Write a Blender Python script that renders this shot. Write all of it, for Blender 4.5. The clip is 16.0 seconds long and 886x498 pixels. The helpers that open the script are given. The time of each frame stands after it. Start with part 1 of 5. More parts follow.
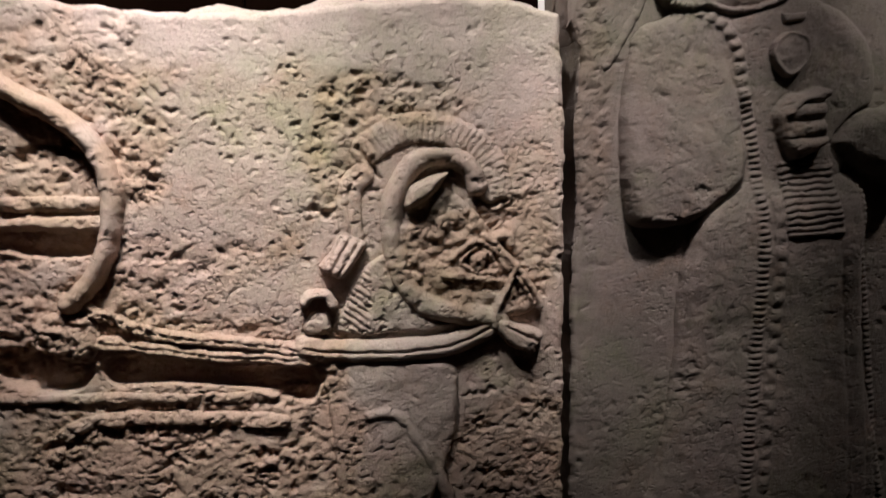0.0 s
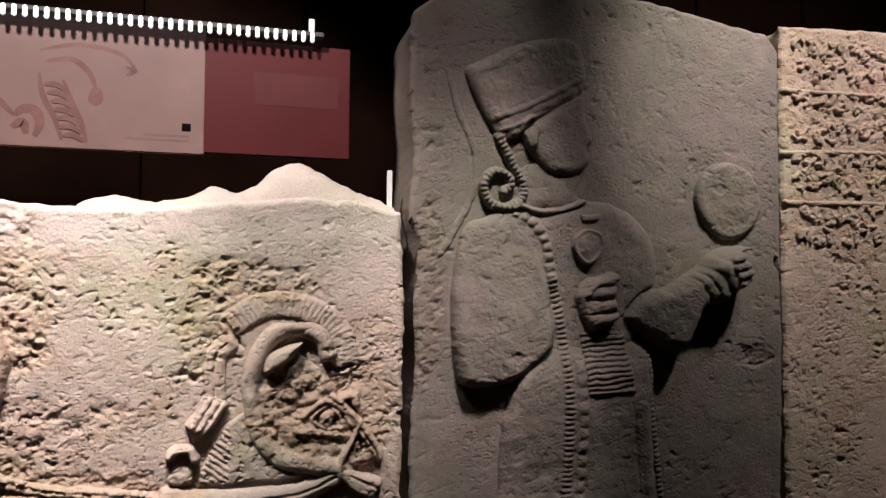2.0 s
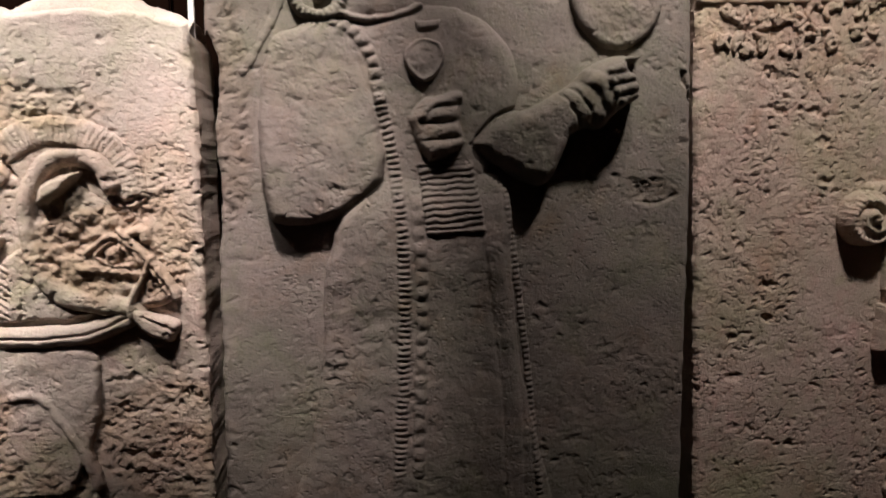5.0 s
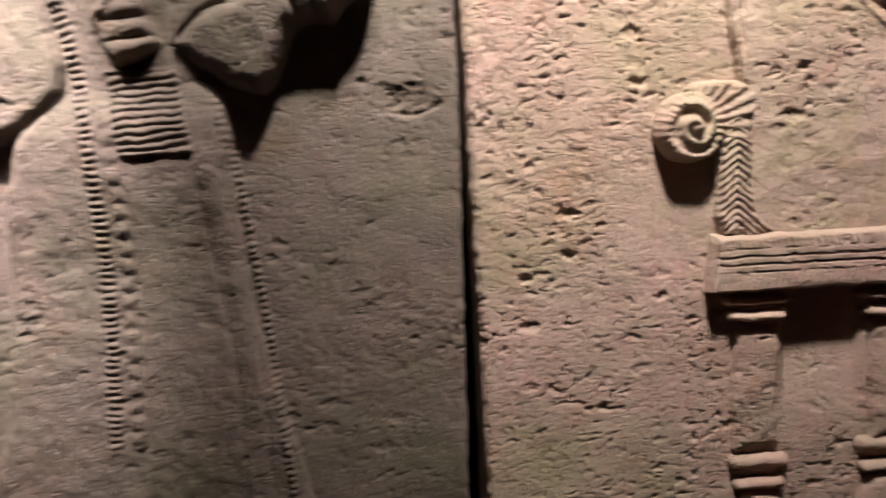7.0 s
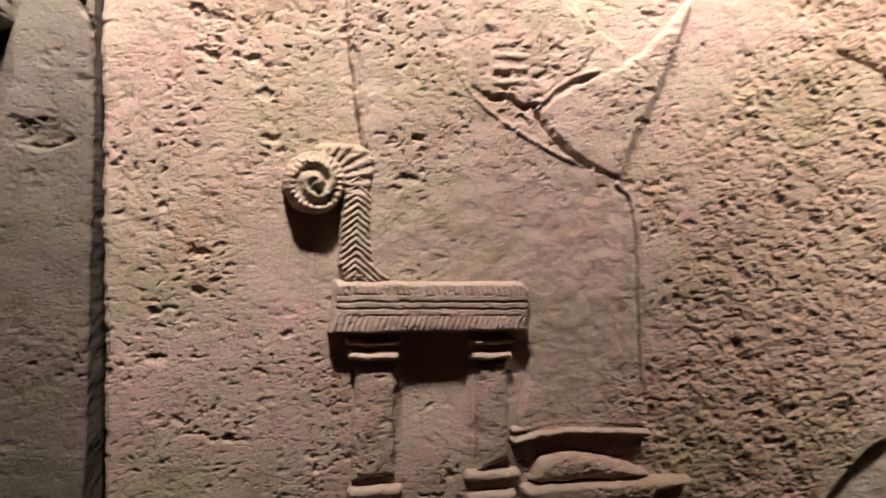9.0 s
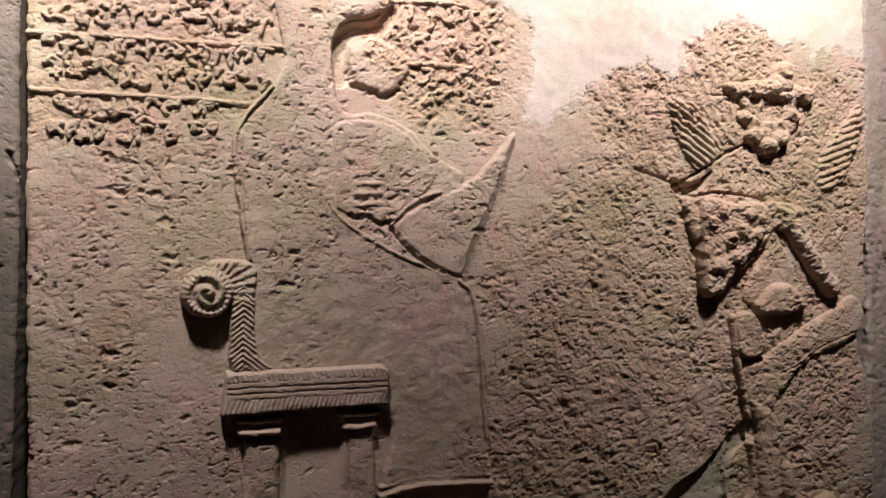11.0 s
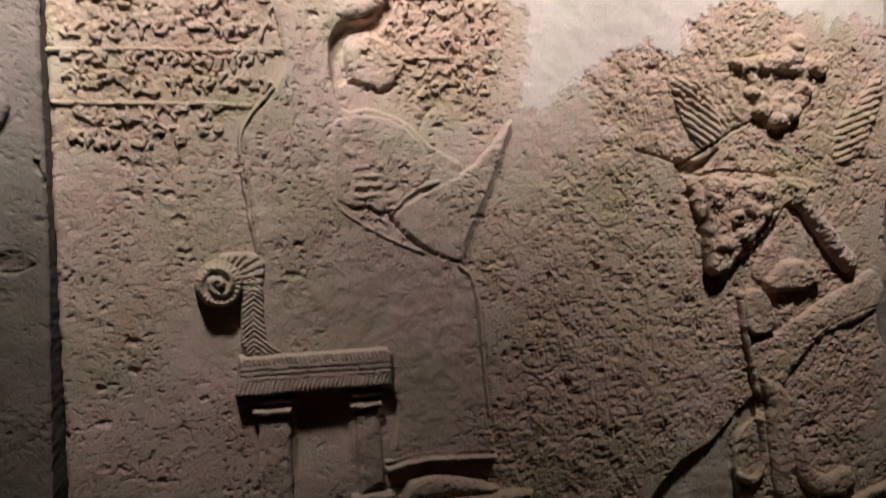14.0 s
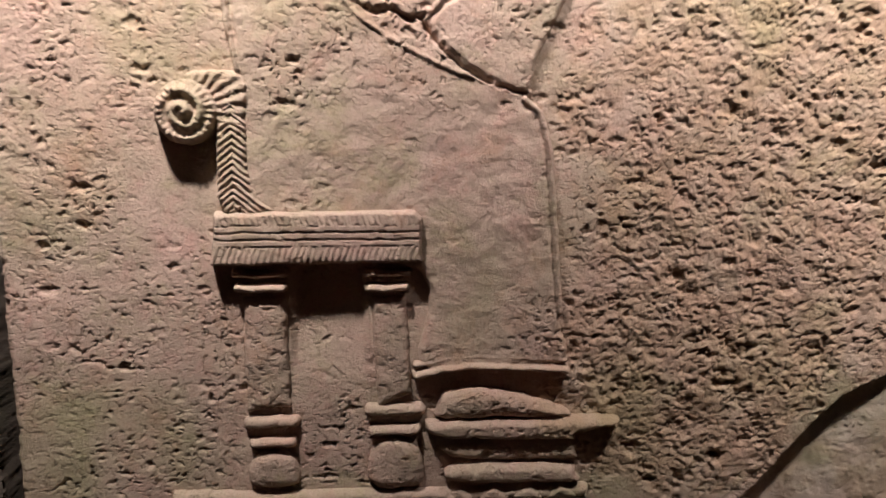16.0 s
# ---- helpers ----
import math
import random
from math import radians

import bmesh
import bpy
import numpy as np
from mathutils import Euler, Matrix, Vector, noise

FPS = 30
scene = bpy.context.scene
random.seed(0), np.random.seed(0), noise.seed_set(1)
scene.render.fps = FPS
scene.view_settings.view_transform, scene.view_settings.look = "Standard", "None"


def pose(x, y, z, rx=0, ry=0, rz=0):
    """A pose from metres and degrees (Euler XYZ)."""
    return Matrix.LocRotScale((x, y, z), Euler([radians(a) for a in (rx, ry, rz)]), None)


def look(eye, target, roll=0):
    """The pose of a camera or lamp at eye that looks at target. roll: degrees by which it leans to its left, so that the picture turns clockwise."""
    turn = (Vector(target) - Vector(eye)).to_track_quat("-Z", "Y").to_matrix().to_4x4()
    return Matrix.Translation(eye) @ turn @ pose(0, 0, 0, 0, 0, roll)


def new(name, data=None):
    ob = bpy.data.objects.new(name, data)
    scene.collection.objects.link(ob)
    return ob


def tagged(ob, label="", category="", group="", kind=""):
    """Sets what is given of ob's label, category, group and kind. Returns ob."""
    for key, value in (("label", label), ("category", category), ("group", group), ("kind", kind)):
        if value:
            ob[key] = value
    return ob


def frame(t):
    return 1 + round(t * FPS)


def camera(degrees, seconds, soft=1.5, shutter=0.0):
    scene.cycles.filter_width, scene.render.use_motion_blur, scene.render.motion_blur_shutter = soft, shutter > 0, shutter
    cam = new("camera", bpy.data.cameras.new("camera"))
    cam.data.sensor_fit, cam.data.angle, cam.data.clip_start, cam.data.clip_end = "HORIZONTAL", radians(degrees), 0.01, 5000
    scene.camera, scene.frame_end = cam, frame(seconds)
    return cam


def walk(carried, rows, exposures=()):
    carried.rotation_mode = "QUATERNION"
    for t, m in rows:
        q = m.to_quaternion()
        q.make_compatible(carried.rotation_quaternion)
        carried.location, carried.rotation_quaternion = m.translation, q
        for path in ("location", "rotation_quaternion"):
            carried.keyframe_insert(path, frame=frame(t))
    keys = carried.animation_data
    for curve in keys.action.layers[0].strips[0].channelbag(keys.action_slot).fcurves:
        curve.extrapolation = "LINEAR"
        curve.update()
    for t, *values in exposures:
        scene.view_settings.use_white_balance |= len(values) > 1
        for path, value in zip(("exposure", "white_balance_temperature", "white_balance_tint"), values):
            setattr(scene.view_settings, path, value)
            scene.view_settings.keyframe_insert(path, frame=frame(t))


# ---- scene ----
cam = camera(64.0, 16.0, soft=1.3, shutter=0.5)
PATH = [
    (0, (0.62, 0.423, 1.558), (0.901, 2.393, 1.359), -1.0),
    (0.5, (0.638, 0.358, 1.6), (0.895, 2.334, 1.421), -1.0),
    (1, (0.637, 0.306, 1.614), (1.0, 2.261, 1.402), -0.0),
    (1.5, (0.655, 0.24, 1.651), (1.155, 2.175, 1.584), 2.4),
    (2, (0.684, 0.219, 1.684), (1.205, 2.149, 1.744), 0.5),
    (2.5, (0.706, 0.203, 1.646), (1.222, 2.135, 1.673), 0.3),
    (3, (0.721, 0.215, 1.651), (1.267, 2.138, 1.576), -1.2),
    (3.2, (0.762, 0.202, 1.646), (1.252, 2.141, 1.663), -1.6),
    (5.3, (1.254, 0.318, 1.526), (1.371, 2.303, 1.31), -1.7),
    (5.5, (1.306, 0.334, 1.51), (1.338, 2.323, 1.305), -2.3),
    (6, (1.431, 0.351, 1.487), (1.34, 2.331, 1.219), -1.9),
    (6.5, (1.525, 0.377, 1.431), (1.467, 2.367, 1.241), -3.5),
    (7, (1.636, 0.452, 1.448), (1.731, 2.433, 1.184), -2.5),
    (7.2, (1.695, 0.468, 1.445), (1.859, 2.45, 1.225), -3.3),
    (7.5, (1.776, 0.472, 1.425), (2.033, 2.448, 1.248), -3.0),
    (8, (1.892, 0.433, 1.435), (2.159, 2.405, 1.24), -0.8),
    (8.5, (1.964, 0.377, 1.42), (2.281, 2.345, 1.264), -0.6),
    (9, (1.955, 0.312, 1.415), (2.437, 2.252, 1.341), 1.8),
    (9.5, (1.939, 0.235, 1.438), (2.608, 2.119, 1.397), -0.3),
    (10, (1.932, 0.177, 1.44), (2.641, 2.047, 1.478), -1.2),
    (10.2, (1.94, 0.145, 1.453), (2.643, 2.015, 1.524), -0.6),
    (12.3, (2.066, -0.1, 1.577), (2.697, 1.798, 1.562), -0.2),
    (12.5, (2.073, -0.1, 1.566), (2.698, 1.8, 1.556), -0.8),
    (13, (2.074, -0.11, 1.589), (2.644, 1.805, 1.681), 0.0),
    (13.5, (2.091, -0.116, 1.592), (2.618, 1.812, 1.663), -0.5),
    (14, (2.101, -0.088, 1.555), (2.605, 1.848, 1.521), -1.1),
    (14.5, (2.13, -0.061, 1.526), (2.618, 1.872, 1.366), -0.4),
    (15, (2.168, 0.035, 1.465), (2.531, 1.995, 1.29), 0.5),
    (15.5, (2.252, 0.19, 1.446), (2.474, 2.161, 1.193), 0.9),
    (16, (2.335, 0.32, 1.417), (2.459, 2.296, 1.134), -0.1),
]
EXPOSURE = [(0, -0.94, 6000, 9), (1.5, -0.67, 6000, 9), (3, -0.58, 6000, 9), (5.5, 0.21, 6200, 10), (6, 0.58, 6300, 11), (6.5, 0.98, 6400, 12), (7.2, 1.53, 6500, 14), (8.5, 1.54, 6550, 15), (9, 1.39, 6500, 14), (10, 1.0, 6350, 12), (12.5, -0.1, 5900, 8), (13, -0.06, 5900, 8), (13.5, -0.22, 5900, 8), (14.5, 0.3, 6150, 9), (15.5, 1.18, 6350, 12), (16, 1.47, 6400, 12)]
walk(cam, [(t, look(eye, target, roll)) for t, eye, target, roll in PATH], EXPOSURE)

# ---- light ----
world = bpy.data.worlds.new("gallery_air")
scene.world = world
world.use_nodes = True
world.node_tree.nodes["Background"].inputs[0].default_value = (1.0, 0.8, 0.65, 1)
world.node_tree.nodes["Background"].inputs[1].default_value = 0.006


def spot(name, eye, target, watts, half, blend, radius, colour):
    data = bpy.data.lights.new(name, "SPOT")
    data.energy, data.spot_size, data.spot_blend = watts, radians(2 * half), blend
    data.shadow_soft_size, data.color = radius, colour
    ob = new(name, data)
    ob.matrix_world = look(eye, target)
    return ob


WARM = (0.975, 0.885, 0.80)
LAMPS = ((0.219, 0.439, 2.144, 297, 20.6, 0.35), (0.479, 0.392, 1.462, 310, 11.0, 0.85), (0.904, 0.861, 2.037, 45, 16.8, 0.35), (1.038, 1.069, 1.563, 320, 10.2, 1.0),
         (1.542, 1.548, 2.055, 115, 11.3, 0.48), (1.870, 1.877, 2.198, 166, 33.0, 1.0), (2.298, 2.480, 2.233, 150, 20.0, 1.0), (3.250, 3.301, 2.313, 165, 39.3, 0.88))
for x, tx, z, power, half, blend in LAMPS:
    spot("ceiling_spotlight", (x, 0.68, 3.02), (tx, 1.41, z), power, half, blend, 0.060, WARM)

# ---- materials ----


def ramp(nt, fac, stops):
    n = nt.nodes.new("ShaderNodeValToRGB")
    while len(n.color_ramp.elements) < len(stops):
        n.color_ramp.elements.new(0.5)
    for e, (p, c) in zip(n.color_ramp.elements, stops):
        e.position, e.color = p, (*c, 1)
    nt.links.new(fac, n.inputs[0])
    return n.outputs[0]


def tex(nt, kind, scale, coord, **kw):
    n = nt.nodes.new(kind)
    n.inputs["Scale"].default_value = scale
    for k, v in kw.items():
        n.inputs[k].default_value = v
    nt.links.new(coord, n.inputs["Vector"])
    return n


def mixed(nt, mode, fac, a, b):
    n = nt.nodes.new("ShaderNodeMix")
    n.data_type, n.blend_type = "RGBA", mode
    if isinstance(fac, float):
        n.inputs[0].default_value = fac
    else:
        nt.links.new(fac, n.inputs[0])
    nt.links.new(a, n.inputs[6])
    if isinstance(b, tuple):
        n.inputs[7].default_value = (*b, 1)
    else:
        nt.links.new(b, n.inputs[7])
    return n.outputs[2]


def shader(name):
    m = bpy.data.materials.new(name)
    m.use_nodes = True
    nt = m.node_tree
    return m, nt, nt.nodes["Principled BSDF"], nt.nodes.new("ShaderNodeTexCoord").outputs["Object"]


def stone_material(name, base, second, stain, speck, grain=0.0021):
    m, nt, bsdf, co = shader(name)
    big = tex(nt, "ShaderNodeTexNoise", 3.2, co, Detail=5, Roughness=0.6)
    mid = tex(nt, "ShaderNodeTexNoise", 19, co, Detail=6, Roughness=0.65)
    fine = tex(nt, "ShaderNodeTexNoise", 260, co, Detail=4, Roughness=0.7)
    col = ramp(nt, big.outputs[0], [(0.30, base), (0.52, second), (0.72, base)])
    patch = ramp(nt, mid.outputs[0], [(0.50, (0, 0, 0)), (0.70, (1, 1, 1))])
    col = mixed(nt, "MIX", patch, col, stain)
    rust = tex(nt, "ShaderNodeTexNoise", 7.5, co, Detail=7, Roughness=0.72, Distortion=0.4)
    col = mixed(nt, "MULTIPLY", 0.65, col, ramp(nt, rust.outputs[0], [(0.33, (0.80, 0.90, 0.70)), (0.46, (1, 1, 1)), (0.56, (1.03, 0.98, 1.0)), (0.70, (0.90, 0.70, 0.60))]))
    wear = nt.nodes.new("ShaderNodeAttribute")
    wear.attribute_name = "wear"
    split = nt.nodes.new("ShaderNodeSeparateColor")
    nt.links.new(wear.outputs["Color"], split.inputs[0])
    thin = nt.nodes.new("ShaderNodeMath")
    thin.operation = "MULTIPLY"
    thin.inputs[1].default_value = 0.66
    nt.links.new(split.outputs[0], thin.inputs[0])
    col = mixed(nt, "MIX", thin.outputs[0], col, tuple(a * c for a, c in zip(base, (0.83, 0.705, 0.60))))
    col = mixed(nt, "MIX", split.outputs[2], col, tuple(min(0.8, a * c) for a, c in zip(base, (1.10, 1.19, 1.29))))
    flecks = ramp(nt, fine.outputs[0], [(0.28, speck), (0.46, (1, 1, 1)), (0.70, (1.12, 1.10, 1.06))])
    col = mixed(nt, "MULTIPLY", 0.75, col, flecks)
    tone = tex(nt, "ShaderNodeTexNoise", 4.5, co, Detail=5, Roughness=0.6)
    col = mixed(nt, "MULTIPLY", 1.0, col, ramp(nt, tone.outputs[0], [(0.34, (0.84, 0.90, 0.78)), (0.48, (0.98, 0.98, 0.97)), (0.56, (1.0, 0.97, 0.99)), (0.68, (1.08, 1.02, 1.08))]))
    nt.links.new(col, bsdf.inputs["Base Color"])
    bsdf.inputs["Roughness"].default_value = 0.85
    bsdf.inputs["Specular IOR Level"].default_value = 0.25
    bump = nt.nodes.new("ShaderNodeBump")
    bump.inputs["Strength"].default_value = 0.9
    bump.inputs["Distance"].default_value = grain
    grit = tex(nt, "ShaderNodeTexNoise", 300, co, Detail=5, Roughness=0.75)
    nt.links.new(grit.outputs[0], bump.inputs["Height"])
    squash = nt.nodes.new("ShaderNodeMapping")
    squash.inputs["Scale"].default_value = (0.72, 1, 1)
    nt.links.new(co, squash.inputs["Vector"])
    cells = nt.nodes.new("ShaderNodeTexVoronoi")
    cells.inputs["Scale"].default_value = 150
    wobble = tex(nt, "ShaderNodeTexNoise", 120, squash.outputs[0], Detail=3, Roughness=0.6)
    bent = nt.nodes.new("ShaderNodeVectorMath")
    bent.operation = "MULTIPLY_ADD"
    bent.inputs[1].default_value = (0.008, 0.008, 0.008)
    nt.links.new(wobble.outputs["Color"], bent.inputs[0])
    nt.links.new(squash.outputs[0], bent.inputs[2])
    nt.links.new(bent.outputs[0], cells.inputs["Vector"])
    bowls = ramp(nt, cells.outputs["Distance"], [(0.10, (0, 0, 0)), (0.42, (1, 1, 1))])
    sparse = ramp(nt, tex(nt, "ShaderNodeTexNoise", 75, co, Detail=4, Roughness=0.7).outputs[0], [(0.46, (1, 1, 1)), (0.56, (0, 0, 0))])
    hollow = mixed(nt, "LIGHTEN", 1.0, bowls, sparse)
    coarse = nt.nodes.new("ShaderNodeBump")
    coarse.inputs["Distance"].default_value = grain * 1.5
    ease = nt.nodes.new("ShaderNodeMath")
    ease.operation = "MULTIPLY_ADD"
    ease.inputs[1].default_value, ease.inputs[2].default_value = -0.85, 1.0
    nt.links.new(split.outputs[1], ease.inputs[0])
    patchy = ramp(nt, tex(nt, "ShaderNodeTexNoise", 8, co, Detail=4, Roughness=0.65).outputs[0], [(0.38, (0.2, 0.2, 0.2)), (0.64, (1, 1, 1))])
    amount = nt.nodes.new("ShaderNodeMath")
    amount.operation = "MULTIPLY"
    nt.links.new(ease.outputs[0], amount.inputs[0])
    nt.links.new(patchy, amount.inputs[1])
    nt.links.new(amount.outputs[0], coarse.inputs["Strength"])
    nt.links.new(hollow, coarse.inputs["Height"])
    nt.links.new(coarse.outputs[0], bump.inputs["Normal"])
    nt.links.new(bump.outputs[0], bsdf.inputs["Normal"])
    return m


LIME = stone_material("warm_limestone", (0.50, 0.405, 0.335), (0.45, 0.36, 0.30), (0.46, 0.345, 0.285), (0.70, 0.66, 0.62))
OCHRE = stone_material("ochre_limestone", (0.49, 0.385, 0.315), (0.44, 0.345, 0.275), (0.46, 0.32, 0.262), (0.68, 0.63, 0.58))
BASALT = stone_material("grey_basalt", (0.186, 0.153, 0.128), (0.160, 0.134, 0.114), (0.20, 0.160, 0.130), (0.72, 0.70, 0.68), 0.0015)
GREY = stone_material("pale_grey_stone", (0.34, 0.29, 0.255), (0.31, 0.265, 0.235), (0.35, 0.285, 0.245), (0.74, 0.72, 0.70), 0.0015)
PLASTER = stone_material("repair_plaster", (0.40, 0.345, 0.29), (0.38, 0.32, 0.265), (0.42, 0.35, 0.285), (0.85, 0.83, 0.8), 0.0008)


def plain(name, colour, rough, spread=0.12, scale=9.0, emit=0.0):
    m, nt, bsdf, co = shader(name)
    n = tex(nt, "ShaderNodeTexNoise", scale, co, Detail=5, Roughness=0.6)
    low = tuple(c * (1 - spread) for c in colour)
    high = tuple(min(1, c * (1 + spread)) for c in colour)
    nt.links.new(ramp(nt, n.outputs[0], [(0.3, low), (0.7, high)]), bsdf.inputs["Base Color"])
    bsdf.inputs["Roughness"].default_value = rough
    bsdf.inputs["Specular IOR Level"].default_value = 0.0 if rough > 0.98 else 0.4
    if emit:
        bsdf.inputs["Emission Color"].default_value = (1, 0.97, 0.95, 1)
        bsdf.inputs["Emission Strength"].default_value = emit
    return m


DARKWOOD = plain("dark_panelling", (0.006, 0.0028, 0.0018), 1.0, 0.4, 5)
# Unseen room surfaces: colours raised to bounce fill light into the slabs' shadows.
CEIL = plain("bounce_ceiling", (0.16, 0.145, 0.13), 0.8)
FLOORM = plain("bounce_floor", (0.26, 0.20, 0.155), 0.5, 0.25, 6)
WALLM = plain("bounce_wall", (0.36, 0.30, 0.25), 0.8)
PLINTHM = plain("bounce_plinth", (0.30, 0.26, 0.22), 0.7)
PANEL_PALE = plain("printed_pale_board", (0.185, 0.112, 0.103), 0.35, 0.16, 5)
PANEL_RED = plain("printed_red_board", (0.068, 0.0115, 0.0125), 0.35, 0.10, 6)
PANEL_PINK = plain("printed_pink_shape", (0.150, 0.070, 0.062), 0.4, 0.25, 30)
INK = plain("dark_print", (0.006, 0.003, 0.003), 1.0)
INK_FAINT = plain("faint_print", (0.150, 0.086, 0.078), 0.5)
FAINT_RED = plain("faint_red_print", (0.071, 0.0135, 0.0145), 0.4)
METAL = plain("dark_bracket_metal", (0.06, 0.05, 0.05), 0.45)
WHITE = plain("white_plastic", (0.70, 0.68, 0.66), 0.5)
LED = plain("led_chip", (0.9, 0.9, 0.9), 0.4, emit=1.0)

# ---- stone surface, in wall coordinates ----
U = np.uint32


def chance(ix, iz, k):
    """A repeatable random number from 0 to 1 for each lattice cell."""
    n = (ix.astype(np.int64) & 0xFFFFFFFF).astype(U) * U(374761393) + (iz.astype(np.int64) & 0xFFFFFFFF).astype(U) * U(668265263) + U((k * 974634777) & 0xFFFFFFFF)
    n = (n ^ (n >> U(13))) * U(1274126177)
    n = (n ^ (n >> U(16))) * U(2246822519)
    n = n ^ (n >> U(15))
    return n.astype(np.float64) / 4294967296.0


def value(X, Z, size, k):
    """Smooth gradient noise, about -0.5 to 0.5, on a lattice turned differently for every k."""
    c, s = math.cos(1.7 * k), math.sin(1.7 * k)
    a, b = (c * X - s * Z) / size, (s * X + c * Z) / size
    i, j = np.floor(a), np.floor(b)
    f, g = a - i, b - j
    u, v = f * f * f * (f * (f * 6 - 15) + 10), g * g * g * (g * (g * 6 - 15) + 10)

    def corner(di, dj):
        w = 2 * math.pi * chance(i + di, j + dj, k)
        return np.cos(w) * (f - di) + np.sin(w) * (g - dj)
    low = corner(0, 0) * (1 - u) + corner(1, 0) * u
    high = corner(0, 1) * (1 - u) + corner(1, 1) * u
    return 0.85 * (low * (1 - v) + high * v)


def fbm(X, Z, size, k, octaves=4, gain=0.5):
    out, amp = 0, 1.0
    for o in range(octaves):
        out = out + amp * value(X + 0.37 * o, Z - 0.21 * o, size, k + o)
        size, amp = size / 2.03, amp * gain
    return out


def dents(X, Z, cell, k, share, flat=1.6):
    """Scattered bowls, 0 outside and 1 in the deepest; flat: how much wider than high."""
    X = X + 0.35 * cell * value(X, Z, cell * 0.8, k + 50)
    Z = Z + 0.35 * cell * value(X, Z, cell * 0.8, k + 51)
    a, b = X / (cell * flat), Z / cell
    i, j = np.floor(a), np.floor(b)
    out = np.zeros_like(X)
    for di in (-1, 0, 1):
        for dj in (-1, 0, 1):
            ii, jj = i + di, j + dj
            live = chance(ii, jj, k) < share
            cx, cz = ii + chance(ii, jj, k + 1), jj + chance(ii, jj, k + 2)
            r = 0.22 + 0.38 * chance(ii, jj, k + 3)
            d2 = ((a - cx) ** 2 + (b - cz) ** 2) / (r * r)
            out = np.maximum(out, np.where(live, np.clip(1 - d2, 0, 1) * (0.4 + r), 0))
    return out


def soft(v, a, b):
    t = np.clip((v - a) / (b - a), 0, 1)
    return t * t * (3 - 2 * t)


def blotch(X, Z, spots, k):
    """0 to 1: ragged worn areas given as (x, z, rx, rz, strength)."""
    out = np.zeros_like(X)
    wob = 0.55 * fbm(X, Z, 0.09, k, 3)
    for cx, cz, rx, rz, s in spots:
        d = np.sqrt(((X - cx) / rx) ** 2 + ((Z - cz) / rz) ** 2) + wob
        out = np.maximum(out, s * soft(-d, -1.12, -0.72))
    return out


def pits(X, Z, cell, k, share, deep):
    """Irregular, sharp-lipped holes: steep under the upper lip, running out below; share 0 to 1 says how many."""
    x = X + 0.55 * cell * value(X, Z, cell * 1.1, k + 50) + 0.30 * cell * value(X, Z, cell * 0.4, k + 52)
    z = Z + 0.45 * cell * value(X, Z, cell * 0.9, k + 51) + 0.25 * cell * value(X, Z, cell * 0.4, k + 53)
    a, b = x / (cell * 1.5), z / cell
    i, j = np.floor(a), np.floor(b)
    out = np.zeros_like(X)
    for di in (-1, 0, 1):
        for dj in (-1, 0, 1):
            ii, jj = i + di, j + dj
            live = chance(ii, jj, k) < share
            r = 0.16 + 0.34 * chance(ii, jj, k + 3) ** 2
            cx, cz = ii + 0.2 + 0.6 * chance(ii, jj, k + 1), jj + 0.2 + 0.6 * chance(ii, jj, k + 2)
            d = np.hypot((a - cx) * (0.55 + 0.9 * chance(ii, jj, k + 4)), b - cz) / r
            out = np.maximum(out, np.where(live, soft(-d, -1.0, -0.55) * (0.45 + 1.3 * r), 0))
    return deep * out


def stone(X, Z, k, worn, calm=1.0, still=None):
    """Height of the dressed, pitted face above its plane."""
    if still is not None:
        calm = calm * (1 - still)
    field = soft(fbm(X, Z, 0.11, k + 60, 4, 0.6), -0.30, 0.40)
    calm = calm * (0.35 + 0.75 * field)
    chips = soft(fbm(X / 1.35, Z, 0.0105, k + 20, 4, 0.62), 0.25, 0.40)
    specks = soft(fbm(X / 1.2, Z, 0.0062, k + 30, 2, 0.6), 0.22, 0.40)
    h = 0.0034 * fbm(X, Z, 0.16, k, 3) + 0.0016 * fbm(X, Z, 0.045, k + 13, 2)
    h = h + calm * (0.0008 * fbm(X / 1.2, Z, 0.014, k + 9, 3, 0.6) - 0.0032 * chips - 0.0013 * specks)
    h = h - calm * pits(X, Z, 0.0175, k + 25, 0.12 + 0.22 * field, 0.0042)
    if worn is not None:
        worn = worn * (0.40 + 0.60 * soft(fbm(X, Z, 0.06, k + 66, 3, 0.6), -0.35, 0.30))
        lumps = fbm(X / 1.15, Z, 0.0165, k + 40, 3, 0.66)
        holes = soft(fbm(X / 1.3, Z, 0.0125, k + 44, 3, 0.62), 0.06, 0.26)
        h = h + worn * (0.0044 * lumps - 0.0012 - 0.0034 * holes + 0.008 * fbm(X, Z, 0.055, k + 49, 2))
        h = h - worn * pits(X, Z, 0.026, k + 75, 0.32, 0.0050)
    return h


# ---- outlines ----


def curve(pts, closed=False, n=5):
    """A smooth line through the points."""
    p = [np.array(q, float) for q in pts]
    m = len(p)
    out = []
    for i in range(m if closed else m - 1):
        a, b, c, d = (p[(i + o) % m] if closed else p[min(max(i + o, 0), m - 1)] for o in (-1, 0, 1, 2))
        for s in np.arange(n) / n:
            out.append(0.5 * (2 * b + (c - a) * s + (2 * a - 5 * b + 4 * c - d) * s ** 2 + (3 * b - a - 3 * c + d) * s ** 3))
    if not closed:
        out.append(p[-1])
    return np.array(out)


def box_of(pts, pad):
    q = np.array(pts)
    return q[:, 0].min() - pad, q[:, 0].max() + pad, q[:, 1].min() - pad, q[:, 1].max() + pad


